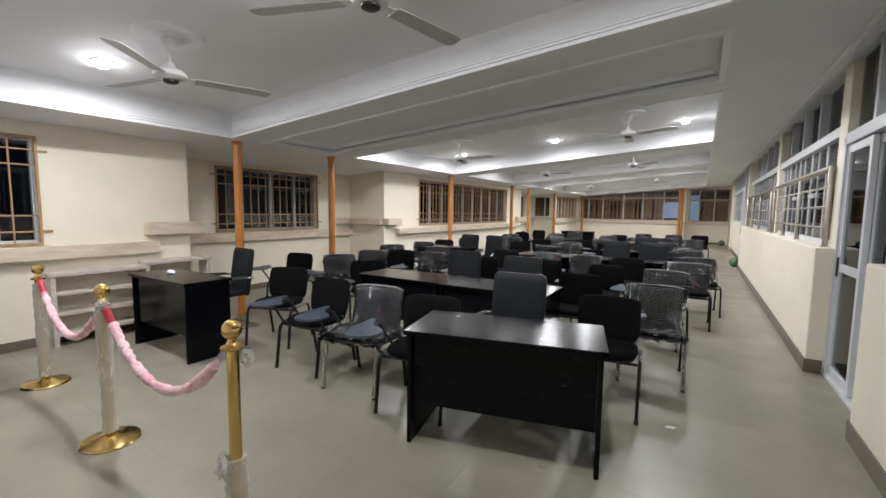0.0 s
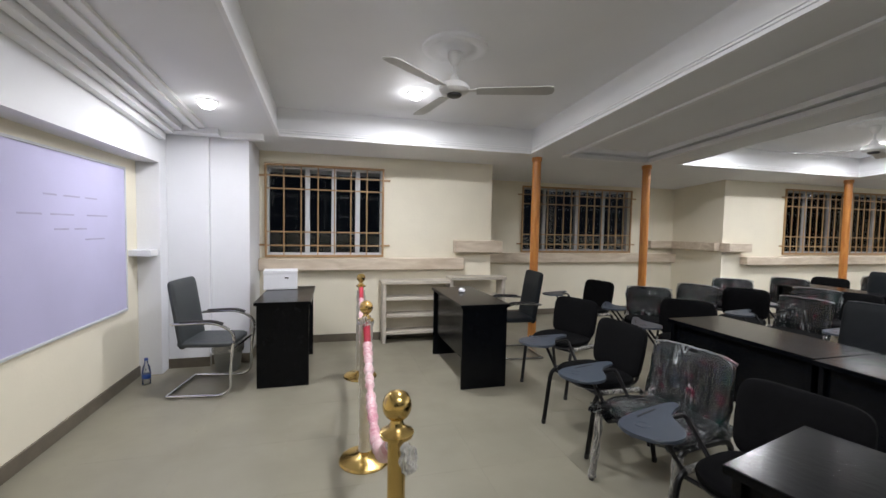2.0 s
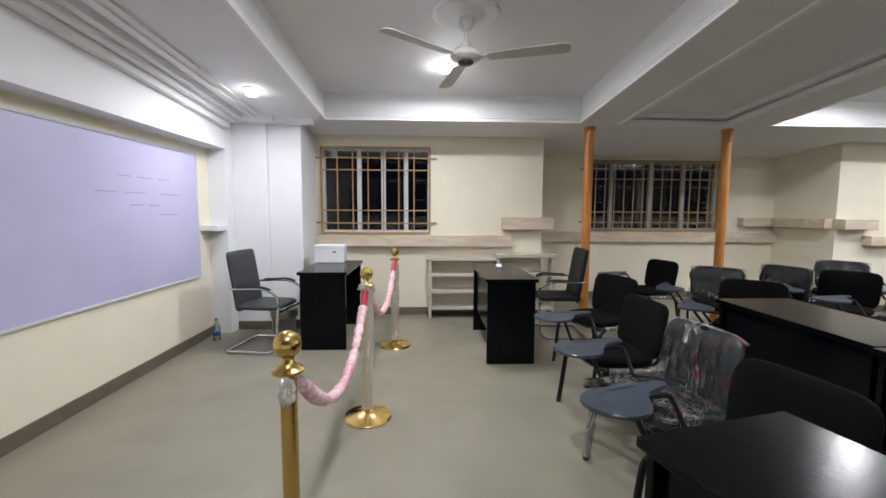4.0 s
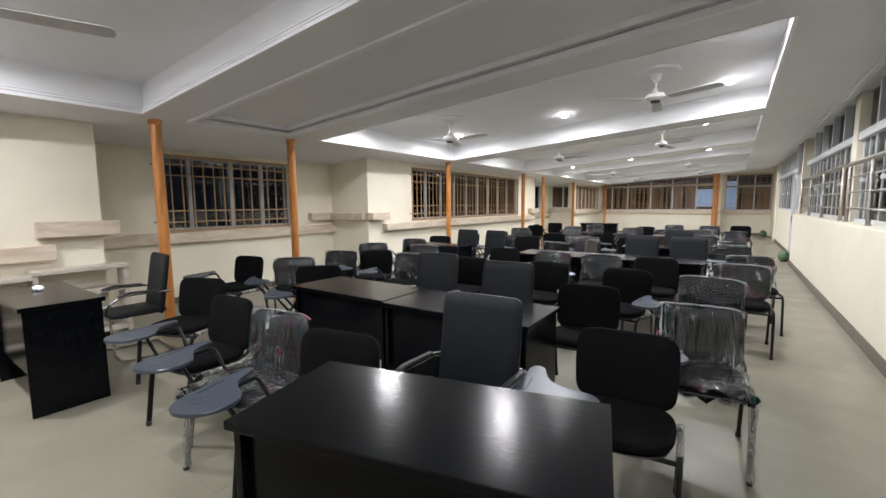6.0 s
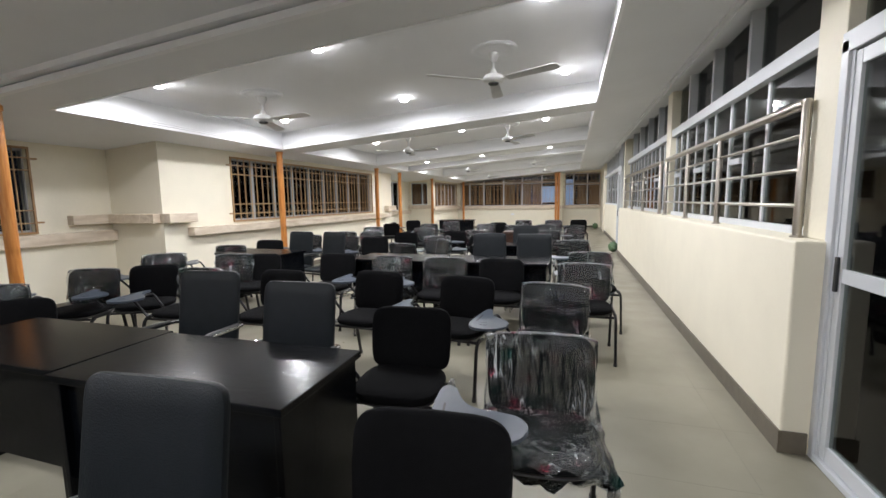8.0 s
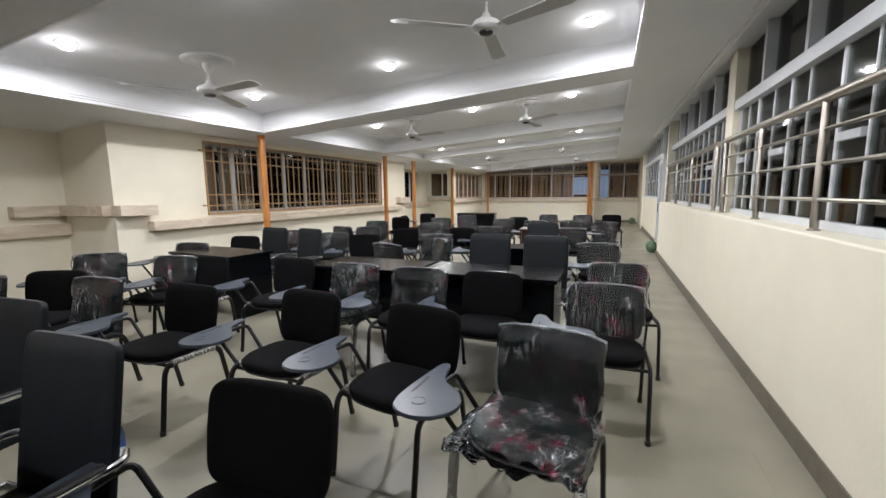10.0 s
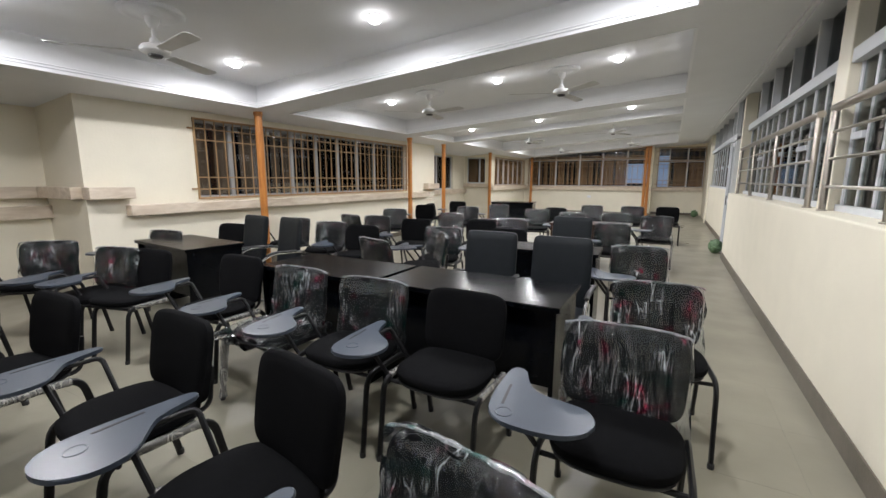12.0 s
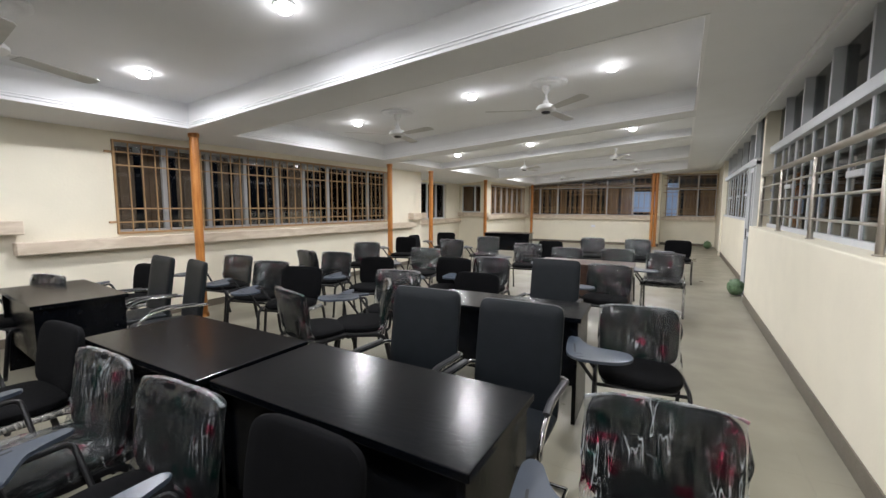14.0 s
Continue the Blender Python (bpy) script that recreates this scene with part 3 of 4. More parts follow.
# ---- windows ----
def barred_window(name, axis, face, b0, b1, z0, z1, mullions, bars, label, blind=False, inward=1, grille=True, frame_material=None, bare=(), cloth=None):
    """A sliding window set in a wall, with a bronze grille before it. face: the wall's inner face; inward: the side of the room."""
    frame_material = frame_material or ALU
    win = thing(name, label, "window", kind="structure")
    depth = face - inward * 0.10

    def put(bm, p, q, lo, hi, near, far):
        d0, d1 = sorted((depth + inward * near, depth + inward * far))
        if axis == "x":
            block(bm, d0, d1, p, q, lo, hi, 0.003)
        else:
            block(bm, p, q, d0, d1, lo, hi, 0.003)
    bm = B()
    put(bm, b0, b1, z0, z0 + 0.04, -0.03, 0.03)
    put(bm, b0, b1, z1 - 0.04, z1, -0.03, 0.03)
    for m in mullions:
        w = 0.028 if m not in (mullions[0], mullions[-1]) else 0.02
        put(bm, max(b0, m - w), min(b1, m + w), z0 + 0.04, z1 - 0.04, -0.03, 0.028)
    part("window_frame", bm, frame_material, win, "aluminium frame")
    for bay, (p, q) in enumerate(zip(mullions, mullions[1:])):
        bm = B()
        put(bm, p + 0.01, q - 0.01, z0 + 0.03, z1 - 0.03, -0.006, 0.0)
        pane = part("pane", bm, GLASS, win)
        pane.visible_shadow = False
        if blind and bay not in bare:
            bm = B()
            n = max(2, round((q - p) / 0.09))
            slats = random.Random(bay + int(b0 * 10))
            for k in range(n):
                c = p + (k + 0.5) * (q - p) / n
                if slats.random() < 0.82:
                    put(bm, c - 0.042, c + 0.042, z0 + 0.05, z1 - 0.05, -0.022 + 0.005 * (k % 2), -0.018 + 0.005 * (k % 2))
            part("blind", bm, cloth or CURTAIN, win, "brown vertical slat blind")
    if grille:
        bm = B()
        for lo, hi in ((z0 - 0.01, z0 + 0.018), (z1 - 0.018, z1 + 0.01)):
            put(bm, b0 - 0.02, b1 + 0.02, lo, hi, 0.10, 0.13)
        for p in (b0 - 0.02, b1 - 0.005):
            put(bm, p, p + 0.025, z0, z1, 0.102, 0.128)
        for z in (z0 + 0.14, z1 - 0.14):
            put(bm, b0 - 0.1, b0, z - 0.012, z + 0.012, 0.105, 0.125)
            put(bm, b1, b1 + 0.1, z - 0.012, z + 0.012, 0.105, 0.125)
        part("grille_frame", bm, BRONZE_BAR, win, "bronze-painted steel grille frame with wall lugs")
        h = z1 - z0
        for f in (0.12, 0.27, 0.74, 0.88):
            bm = B()
            put(bm, b0, b1, z0 + f * h - 0.008, z0 + f * h + 0.008, 0.106, 0.118)
            part("horizontal_bar", bm, BRONZE_BAR, win)
        n = round((b1 - b0) / bars)
        for k in range(1, n):
            c = b0 + (b1 - b0) * k / n
            bm = B()
            put(bm, c - 0.007, c + 0.007, z0, z1, 0.112, 0.126)
            part("vertical_bar", bm, BRONZE_BAR, win)
    return win


def spaced(a, b, n):
    return [a + (b - a) * k / n for k in range(n + 1)]


barred_window("window_1", "x", XL, -0.17, 1.23, 1.10, 2.22, [-0.17, 0.30, 0.62, 0.92, 1.23], 0.2, "white sliding window behind a bronze grille, dark outside")
barred_window("window_2", "x", XA, 3.75, 5.92, 1.10, 2.22, [3.75, 4.2, 4.85, 5.4, 5.92], 0.15, "alcove window behind a bronze grille, dark outside", frame_material=SHADED_ALU)
barred_window("window_3", "x", XL - 0.03, 8.25, 13.64, 1.14, 2.27, spaced(8.25, 13.64, 9), 0.15, "long window with brown blinds behind a bronze grille", blind=True, bare=(3, 5, 6), frame_material=SHADED_ALU, cloth=DARK_CURTAIN)
barred_window("window_4", "x", XA, 16.1, 18.3, 1.08, 2.25, spaced(16.1, 18.3, 4), 0.15, "alcove window with brown blinds", blind=True, grille=False)
barred_window("window_5", "y", 19.25, -6.6, -5.85, 1.28, 2.25, [-6.6, -6.1, -5.85], 0.15, "narrow window with a brown blind in a wall return", blind=True, inward=-1, grille=False)
barred_window("window_6", "x", XL - 0.03, 19.75, 23.3, 1.20, 2.27, spaced(19.75, 23.3, 6), 0.15, "window with brown blinds and white mullions", blind=True)
barred_window("window_7", "y", 23.5, -5.45, -0.52, 1.15, 2.29, [-5.45, -5.0, -4.25, -3.22, -2.29, -1.32, -0.52], 0.2, "long far window with brown blinds and white mullions", blind=True, bare=(5,), inward=-1)
barred_window("window_8", "y", 23.5, -5.45, -0.52, 2.29, 2.72, [-5.45, -5.0, -4.25, -3.22, -2.29, -1.32, -0.52], 0.2, "row of lights over the far window behind a bronze grille", inward=-1)
barred_window("window_9", "y", 24.45, -0.2, 1.45, 1.12, 2.2, [-0.2, 0.2, 0.85, 1.45], 0.2, "far passage window with brown blinds", blind=True, bare=(0,), inward=-1)
barred_window("window_10", "y", 24.45, -0.2, 1.45, 2.2, 2.75, [-0.2, 0.2, 0.85, 1.45], 0.2, "lights over the far passage window behind a bronze grille", inward=-1)


def gallery_window(name, b0, b1, z0, thick, thin, fins, label, x=1.50):
    """The white window band over a parapet: sliding sashes, a transom bar and lights between deep fins."""
    win = thing(name, label, "window", kind="structure")
    bm = B()
    head = 2.32
    block(bm, x - 0.03, x + 0.04, b0, b1, z0, z0 + 0.05, 0.004)
    block(bm, x - 0.06, x + 0.04, b0, b1, head - 0.05, head + 0.05, 0.004)
    for y in thick:
        block(bm, x - 0.008, x + 0.018, y - 0.019, y + 0.019, z0 + 0.05, head - 0.05, 0.004)
    for y in thin:
        block(bm, x - 0.004, x + 0.014, y - 0.010, y + 0.010, z0 + 0.05, head - 0.05, 0.003)
    part("window_frame", bm, ALU, win, "white aluminium frame")
    for y in fins:
        part("fin", block(B(), x - 0.045, x + 0.06, y - 0.026, y + 0.026, head + 0.05, 3.2, 0.003), ALU, win, "deep white fin")
    cuts = sorted(set([b0, b1] + list(thick) + list(thin)))
    for p, q in zip(cuts, cuts[1:]):
        part("pane", block(B(), x + 0.005, x + 0.011, p, q, z0 + 0.04, head - 0.04), DARK_GLASS, win).visible_shadow = False
    for k, (p, q) in enumerate(zip(cuts, cuts[1:])):
        if k % 3 == 0:
            part("transom", block(B(), x - 0.022, x + 0.02, p + 0.03, q - 0.03, 1.72, 1.77, 0.003), ALU, win)
    cuts = sorted(set([b0, b1] + list(fins)))
    for p, q in zip(cuts, cuts[1:]):
        part("pane", block(B(), x + 0.04, x + 0.046, p, q, head + 0.04, 3.2), DARK_GLASS, win).visible_shadow = False
    return win


gallery_window("window_11", 5.2, 8.86, 1.2, (5.24, 5.98, 6.74, 7.5, 8.25, 8.82), (6.41, 7.2, 7.87, 8.55), (6.3, 7.2, 8.08), "white sliding window band over the parapet")
gallery_window("window_12", 9.14, 13.62, 1.2, (9.2, 9.95, 10.7, 11.5, 12.25, 13.0, 13.56), (9.6, 10.35, 11.1, 11.9, 12.65), (9.95, 10.88, 11.87, 12.8), "white sliding window band over the parapet")
gallery_window("window_13", -1.2, 3.5, 1.2, (-0.4, 0.4, 1.2, 2.0, 2.8, 3.46), (0.8, 1.6, 2.4, 3.1), (0.4, 1.4, 2.4), "white sliding window band over the parapet")
gallery_window("window_14", 14.85, 21.1, 1.22, (14.9, 16.0, 17.1, 18.2, 19.3, 20.4), (15.5, 16.6, 17.7, 18.8, 19.9), (16.0, 17.1, 18.2, 19.3, 20.4), "white sliding window band at the passage's end")

# ---- glass doors ----
def glass_door(name, y0, y1, label, x=1.47):
    d = thing(name, label, "door", kind="structure")
    bm = B()
    for p, q in ((y0, y0 + 0.06), (y1 - 0.06, y1)):
        block(bm, x - 0.06, x + 0.08, p, q, 0, 2.2, 0.004)
    block(bm, x - 0.06, x + 0.08, y0, y1, 2.14, 2.24, 0.004)
    block(bm, x - 0.06, x + 0.08, y0 + 0.06, y1 - 0.06, 0.0, 0.035, 0.004)
    for o in (0.0, 0.03, 0.06):
        block(bm, x - 0.045 + o, x - 0.03 + o, y1 - 0.085, y1 - 0.06, 0.035, 2.14)
    part("door_frame", bm, ALU, d, "white aluminium frame with ribbed tracks")
    mid = (y0 + y1) / 2
    for a, b, o in ((mid - 0.03, y1 - 0.07, -0.02), (y0 + 0.07, mid + 0.03, 0.025)):
        leaf = B()
        for p, q in ((a, a + 0.06), (b - 0.06, b)):
            block(leaf, x + o - 0.02, x + o + 0.02, p, q, 0.04, 2.13, 0.003)
        for lo, hi in ((0.04, 0.12), (1.0, 1.07), (2.06, 2.13)):
            block(leaf, x + o - 0.018, x + o + 0.018, a + 0.06, b - 0.06, lo, hi, 0.003)
        leaf_ob = part("door_leaf", leaf, ALU, d, "white sliding leaf")
        for lo, hi in ((0.12, 1.0), (1.07, 2.06)):
            part("pane", block(B(), x + o - 0.003, x + o + 0.003, a + 0.055, b - 0.055, lo - 0.005, hi + 0.005), DARK_GLASS, leaf_ob).visible_shadow = False
    part("handle", block(B(), x - 0.055, x - 0.041, y1 - 0.115, y1 - 0.09, 0.95, 1.13, 0.004), BLACK_PLASTIC, d, "black pull handle")
    bm = B()
    block(bm, x - 0.04, x + 0.06, mid - 0.03, mid + 0.03, 2.24, 3.2, 0.003)
    part("fin", bm, ALU, d)
    for p, q in ((y0, mid - 0.03), (mid + 0.03, y1)):
        part("pane", block(B(), x + 0.02, x + 0.026, p, q, 2.24, 3.2), DARK_GLASS, d).visible_shadow = False


glass_door("door_1", 3.62, 4.95, "white aluminium sliding glass door, closed")
glass_door("door_2", 13.76, 14.62, "white aluminium glass door at the passage's end", 1.37)

# ---- stainless railing on the parapet ----
rail = thing("railing", "brushed stainless steel railing standing on the parapet", "railing", m=pose(1.385, 0, 1.198))
for y0, y1 in ((5.18, 8.84), (9.16, 13.6)):
    bm = tube(B(), smooth_path([(0, y0 - 0.0, 0.76), (0, y1, 0.76)], 0.02), 0.03, 12)
    part("top_rail", bm, STEEL, rail, smooth=True)
    for z in (0.585, 0.39, 0.185):
        part("bar", tube(B(), [(0, y0, z), (0, y1, z)], 0.012, 8), STEEL, rail, smooth=True)
for y in (5.18, 6.6, 7.68, 8.8, 9.2, 10.75, 12.2, 13.55):
    bm = B()
    lathe(bm, [(0.034, 0.0), (0.034, 0.010), (0.023, 0.014), (0.023, 0.77), (0.018, 0.785)], 14, (0, y, 0))
    part("post", bm, STEEL, rail, smooth=True)

# ---- ceiling fans ----
def make_fan():
    fan = thing("ceiling_fan", "white three-blade ceiling fan under a plaster rose, at rest", "ceiling fan", "ceiling fans")
    part("rose", lathe(B(), [(0.25, 0.03), (0.25, -0.012), (0.235, -0.022), (0.20, -0.02), (0.18, -0.01), (0.13, -0.012), (0.11, -0.03), (0.07, -0.032)], 32), CEILING, fan, "white plaster ceiling rose", smooth=True)
    part("canopy", lathe(B(), [(0.055, -0.03), (0.055, -0.07), (0.03, -0.12), (0.02, -0.125)], 20), PORCELAIN, fan, smooth=True)
    part("rod", lathe(B(), [(0.013, -0.12), (0.013, -0.2), (0.03, -0.205), (0.045, -0.25), (0.03, -0.255)], 14), PORCELAIN, fan, smooth=True)
    part("motor", lathe(B(), [(0.04, -0.245), (0.09, -0.26), (0.115, -0.285), (0.118, -0.31), (0.10, -0.33), (0.055, -0.34)], 24), PORCELAIN, fan, smooth=True)
    part("cap", lathe(B(), [(0.056, -0.335), (0.056, -0.352), (0.04, -0.362)], 18), BLACK_PLASTIC, fan, "dark hub cap", smooth=True)
    for k in range(3):
        turn = Matrix.Rotation(radians(120 * k), 4, "Z") @ Matrix.Translation((0, 0, -0.318)) @ Matrix.Rotation(radians(-9), 4, "X")
        bm = B()
        pts = [(0.17, -0.05), (0.70, -0.066), (0.74, -0.05), (0.75, 0.0), (0.74, 0.05), (0.70, 0.066), (0.17, 0.05)]
        outline_slab(bm, pts, -0.002, 0.003)
        bmesh.ops.transform(bm, matrix=turn, verts=bm.verts)
        blade = part("blade", bm, BLADE, fan)
        bm = B()
        outline_slab(bm, [(0.09, -0.02), (0.14, -0.018), (0.21, -0.04), (0.24, 0.0), (0.21, 0.04), (0.14, 0.018), (0.09, 0.02)], 0.0035, 0.008)
        bmesh.ops.transform(bm, matrix=turn, verts=bm.verts)
        part("blade_iron", bm, PORCELAIN, blade)
    return fan


FANS = [(-3.28, 1.49, 70), (-1.3, 1.62, 80), (-0.70, 6.85, 96), (-3.65, 6.78, 112), (-1.17, 11.05, 80), (-3.3, 10.85, 104),
        (-1.15, 17.0, 60), (-3.45, 16.9, 80), (-1.05, 21.2, 70), (-3.5, 21.2, 80)]
first = None
for x, y, a in FANS:
    m = pose(x, y, soffit(x) + 0.30, 0, 0, a)
    if first is None:
        first = make_fan()
        first.matrix_basis = m
    else:
        copy_thing(first, m)


# ---- tables ----
def table(name, cx, cy, w, d, turn, material, label, panel=0.26, h=0.75):
    t = thing(name, label, "table", "black tables", m=pose(cx, cy, 0, 0, 0, turn))
    part("tabletop", block(B(), -w / 2, w / 2, -d / 2, d / 2, h - 0.032, h, 0.004), material, t)
    for s in (-1, 1):
        part("side_panel", block(B(), s * (w / 2 - 0.035) - 0.014, s * (w / 2 - 0.035) + 0.014, -d / 2 + 0.02, d / 2 - 0.02, 0.0, h - 0.032, 0.003), material, t)
    part("front_panel", block(B(), -w / 2 + 0.05, w / 2 - 0.05, -d / 2 + 0.05, -d / 2 + 0.07, panel, h - 0.032, 0.002), material, t)
    for s in (-1, 1):
        for y in (-d / 2 + 0.06, d / 2 - 0.06):
            part("foot", lathe(B(), [(0.012, 0.0), (0.014, 0.004), (0.012, 0.012)], 10, (s * (w / 2 - 0.035), y, -0.0)), BLACK_PLASTIC, t)
    return t


TL = "black wood-grain laminate table with panel sides"
table("table", -0.69, 2.235, 1.215, 0.58, 13.8, LAMINATE, TL + ", turned slightly from the rows")
table("desk", -4.31, 1.97, 1.16, 0.48, 0, LAMINATE, TL + " beside the low shelf", h=0.79)
table("desk", -4.66, 0.17, 1.02, 0.49, 0, LAMINATE, "black laminate corner table with a white carton on it", h=0.79)
table("table", -2.53, 3.67, 1.12, 0.57, 0, LAMINATE, TL + " pushed against its neighbour")
table("table", -1.38, 3.65, 1.16, 0.58, 1, LAMINATE, TL + " pushed against its neighbour")
table("table", -4.22, 7.22, 1.15, 0.6, -5, LAMINATE, TL + " by the long window")
table("table", -1.92, 7.06, 1.12, 0.6, 0, LAMINATE, TL + " pushed against its neighbour")
table("table", -0.71, 7.08, 1.22, 0.58, 0, LAMINATE, TL + " pushed against its neighbour")
table("table", -0.78, 8.8, 1.2, 0.5, 3, LAMINATE, TL)
table("table", -0.72, 11.55, 1.2, 0.55, 2, BROWN_LAMINATE, "dark red-brown laminate table with panel sides")
table("table", -3.9, 17.0, 1.3, 0.6, 8, LAMINATE, TL + " far down the hall")


# ---- student chairs ----
SEAT_Z = 0.43


def back_matrix():
    return Matrix.Translation((0, 0.205, 0.635)) @ Matrix.Rotation(radians(80), 4, "X")


def make_student_chair(side, cover, label, group, straight=False):
    """Faces -y. side: where the tablet's arm is mounted (1: +x, -1: -x, 0: none). cover: 0 none, 1 film on the back, 2 film on back and seat."""
    c = thing("student_chair", label, "chair", group)
    bm = cushion(B(), 0.48, 0.46, 0.055, 2.8, m=Matrix.Translation((0, -0.02, SEAT_Z)), crown=0.25)
    part("seat", bm, FABRIC, c, smooth=True)
    bm = cushion(B(), 0.45, 0.43, 0.02, 3.2, m=Matrix.Translation((0, -0.02, SEAT_Z - 0.02)), crown=0.0)
    part("seat_shell", bm, BLACK_PLASTIC, c, smooth=True)
    bm = cushion(B(), 0.485, 0.37, 0.05, 5.6, m=back_matrix() @ Matrix.Translation((0, 0, -0.02)), bend=0.02, waist=0.07)
    part("backrest", bm, FABRIC, c, smooth=True)
    for s in (-1, 1):
        x = s * 0.255
        pts = smooth_path([(x, -0.27, 0.0), (x, -0.215, SEAT_Z - 0.005), (x, 0.17, SEAT_Z - 0.015), (x, 0.255, 0.0)], 0.075)
        part("leg_frame", tube(B(), pts, 0.0125, 8, 1.4), BLACK_TUBE, c, smooth=True)
        up = smooth_path([(s * 0.16, 0.10, SEAT_Z - 0.02), (s * 0.16, 0.215, SEAT_Z - 0.01), (s * 0.16, 0.235, 0.60)], 0.05)
        part("back_upright", tube(B(), up, 0.011, 8), BLACK_TUBE, c, smooth=True)
        for p in ((x, -0.27), (x, 0.255)):
            part("foot", lathe(B(), [(0.016, 0.0), (0.017, 0.025), (0.013, 0.03)], 10, (*p, 0.0)), BLACK_PLASTIC, c)
    part("cross_bar", tube(B(), [(-0.255, 0.12, SEAT_Z - 0.03), (0.255, 0.12, SEAT_Z - 0.03)], 0.011, 8), BLACK_TUBE, c, smooth=True)
    part("cross_bar", tube(B(), [(-0.255, -0.17, SEAT_Z - 0.03), (0.255, -0.17, SEAT_Z - 0.03)], 0.011, 8), BLACK_TUBE, c, smooth=True)
    if side:
        lean = [(0.258, 0.03, SEAT_Z - 0.01), (0.385, 0.02, 0.594), (0.385, -0.20, 0.594), (0.262, -0.17, SEAT_Z - 0.008)]
        part("tablet_arm", tube(B(), smooth_path([(side * a, b, z) for a, b, z in lean], 0.035), 0.0115, 8), BLACK_TUBE, c, "leaning black arm under the tablet", smooth=True)
        outline = [(0.40, 0.045), (0.362, 0.03), (0.335, -0.05), (0.30, -0.115), (0.245, -0.15), (0.16, -0.16), (0.09, -0.175), (0.045, -0.225), (0.055, -0.31),
                   (0.12, -0.375), (0.24, -0.395), (0.35, -0.385), (0.405, -0.335), (0.425, -0.22), (0.43, -0.06), (0.425, 0.025)]
        if straight:
            outline = [(0.455, 0.05), (0.425, 0.045), (0.40, -0.04), (0.375, -0.11), (0.30, -0.16), (0.225, -0.205), (0.195, -0.29), (0.22, -0.38),
                       (0.31, -0.435), (0.40, -0.43), (0.45, -0.38), (0.468, -0.25), (0.472, -0.08), (0.47, 0.03)]
        for _ in range(2):
            outline = [(p[0] * u + q[0] * (1 - u), p[1] * u + q[1] * (1 - u)) for p, q in zip(outline, outline[1:] + outline[:1]) for u in (0.75, 0.25)]
        pts = [(side * a, b) for a, b in outline]
        bm = outline_slab(B(), pts if side > 0 else pts[::-1], 0.605, 0.622)
        edges = [e for e in bm.edges if abs(e.verts[0].co.z - e.verts[1].co.z) < 1e-5]
        bmesh.ops.bevel(bm, geom=edges, offset=0.004, segments=1, affect="EDGES")
        tab = part("tablet", bm, TABLET_GREY, c, "slate-grey moulded writing tablet")
        groove = Matrix.Translation((side * (0.435 if straight else 0.375), -0.20, 0.6222)) @ Matrix.Rotation(radians(90 - side * 6), 4, "Z")
        part("pen_groove", block(B(), -0.075, 0.075, -0.005, 0.005, 0.0, 0.0012, m=groove), BLACK_PLASTIC, tab)
        part("cup_ring", lathe(B(), [(0.032, 0.618), (0.031, 0.6238), (0.027, 0.6238), (0.0255, 0.6225)], 20, (side * (0.36 if straight else 0.345), -0.325, 0)), TABLET_GREY, tab, smooth=True)
    if not cover:
        for s in (-1, 1):
            rail = [(s * 0.256, -0.17 + 0.3 * k / 9, SEAT_Z - 0.006 - 0.01 * k / 9) for k in range(10)]
            part("plastic_strip", tube(B(), rail, 0.016, 9, 1.2, wobble=0.25), FILM_MILKY, c, "torn milky film on the side rail", smooth=True)
    if cover:
        over = back_matrix() @ Matrix.Translation((0, -0.022, 0.006))
        bag = part("plastic_cover", sheet_bag(B(), 0.505, 0.42, 0.074, over, cover + side * 2 + 5, 0.008, bend=0.02), FILM_TINTED, c, "crumpled clear packing film with red and green print", smooth=True)
        fold = [over @ Vector((u * 0.247, 0.208 - 0.020 * abs(u) ** 5 + 0.004 * noise.noise(Vector((u * 6, cover, side))), 0.02 * u * u)) for u in [k / 12 - 1 for k in range(25)]]
        part("folded_seam", tube(B(), fold, 0.0075, 7, 0.7, wobble=0.6), FILM_FOLD, bag, "pale folded seam of the film", smooth=True)
        if cover in (2, 4):
            bm = sheet_bag(B(), 0.53, 0.51, 0.105, Matrix.Translation((0, -0.02, SEAT_Z + 0.018)), 3 + side, 0.011)
            part("plastic_cover", bm, FILM_TINTED, c, "crumpled clear packing film with red and green print", smooth=True)
            for s in (-1, 1):
                leg = [(0.255 * s, -0.268 + 0.048 * k / 8, 0.02 + 0.38 * k / 8) for k in range(9)]
                part("plastic_strip", tube(B(), leg, 0.02, 8, 1.3, wobble=0.5), FILM_MILKY, c, "milky film round a leg", smooth=True)
    return c


GB, GW = "black student chairs", "film-wrapped student chairs"
LB = "black upholstered student chair with a grey writing tablet"
LB0 = "black upholstered student chair without a writing tablet"
LW = "black student chair still wrapped in clear packing film"
PROTO = {}


def student_chair(x, y, kind, turn=0.0, side=1):
    """x, y: under the top of the backrest."""
    m = pose(x, y, 0, 0, 0, turn) @ Matrix.Translation((0, -0.235, 0))
    straight = x < -0.4 or 5.2 < y < 6.0
    key = (kind, side, straight)
    if key not in PROTO:
        PROTO[key] = make_student_chair(side, {"B": 0, "W": 1, "X": 2, "T": 3, "Y": 4}[kind], (LB if side else LB0) if kind == "B" else LW, GB if kind == "B" else GW, straight)
        PROTO[key].matrix_basis = m
    else:
        copy_thing(PROTO[key], m)


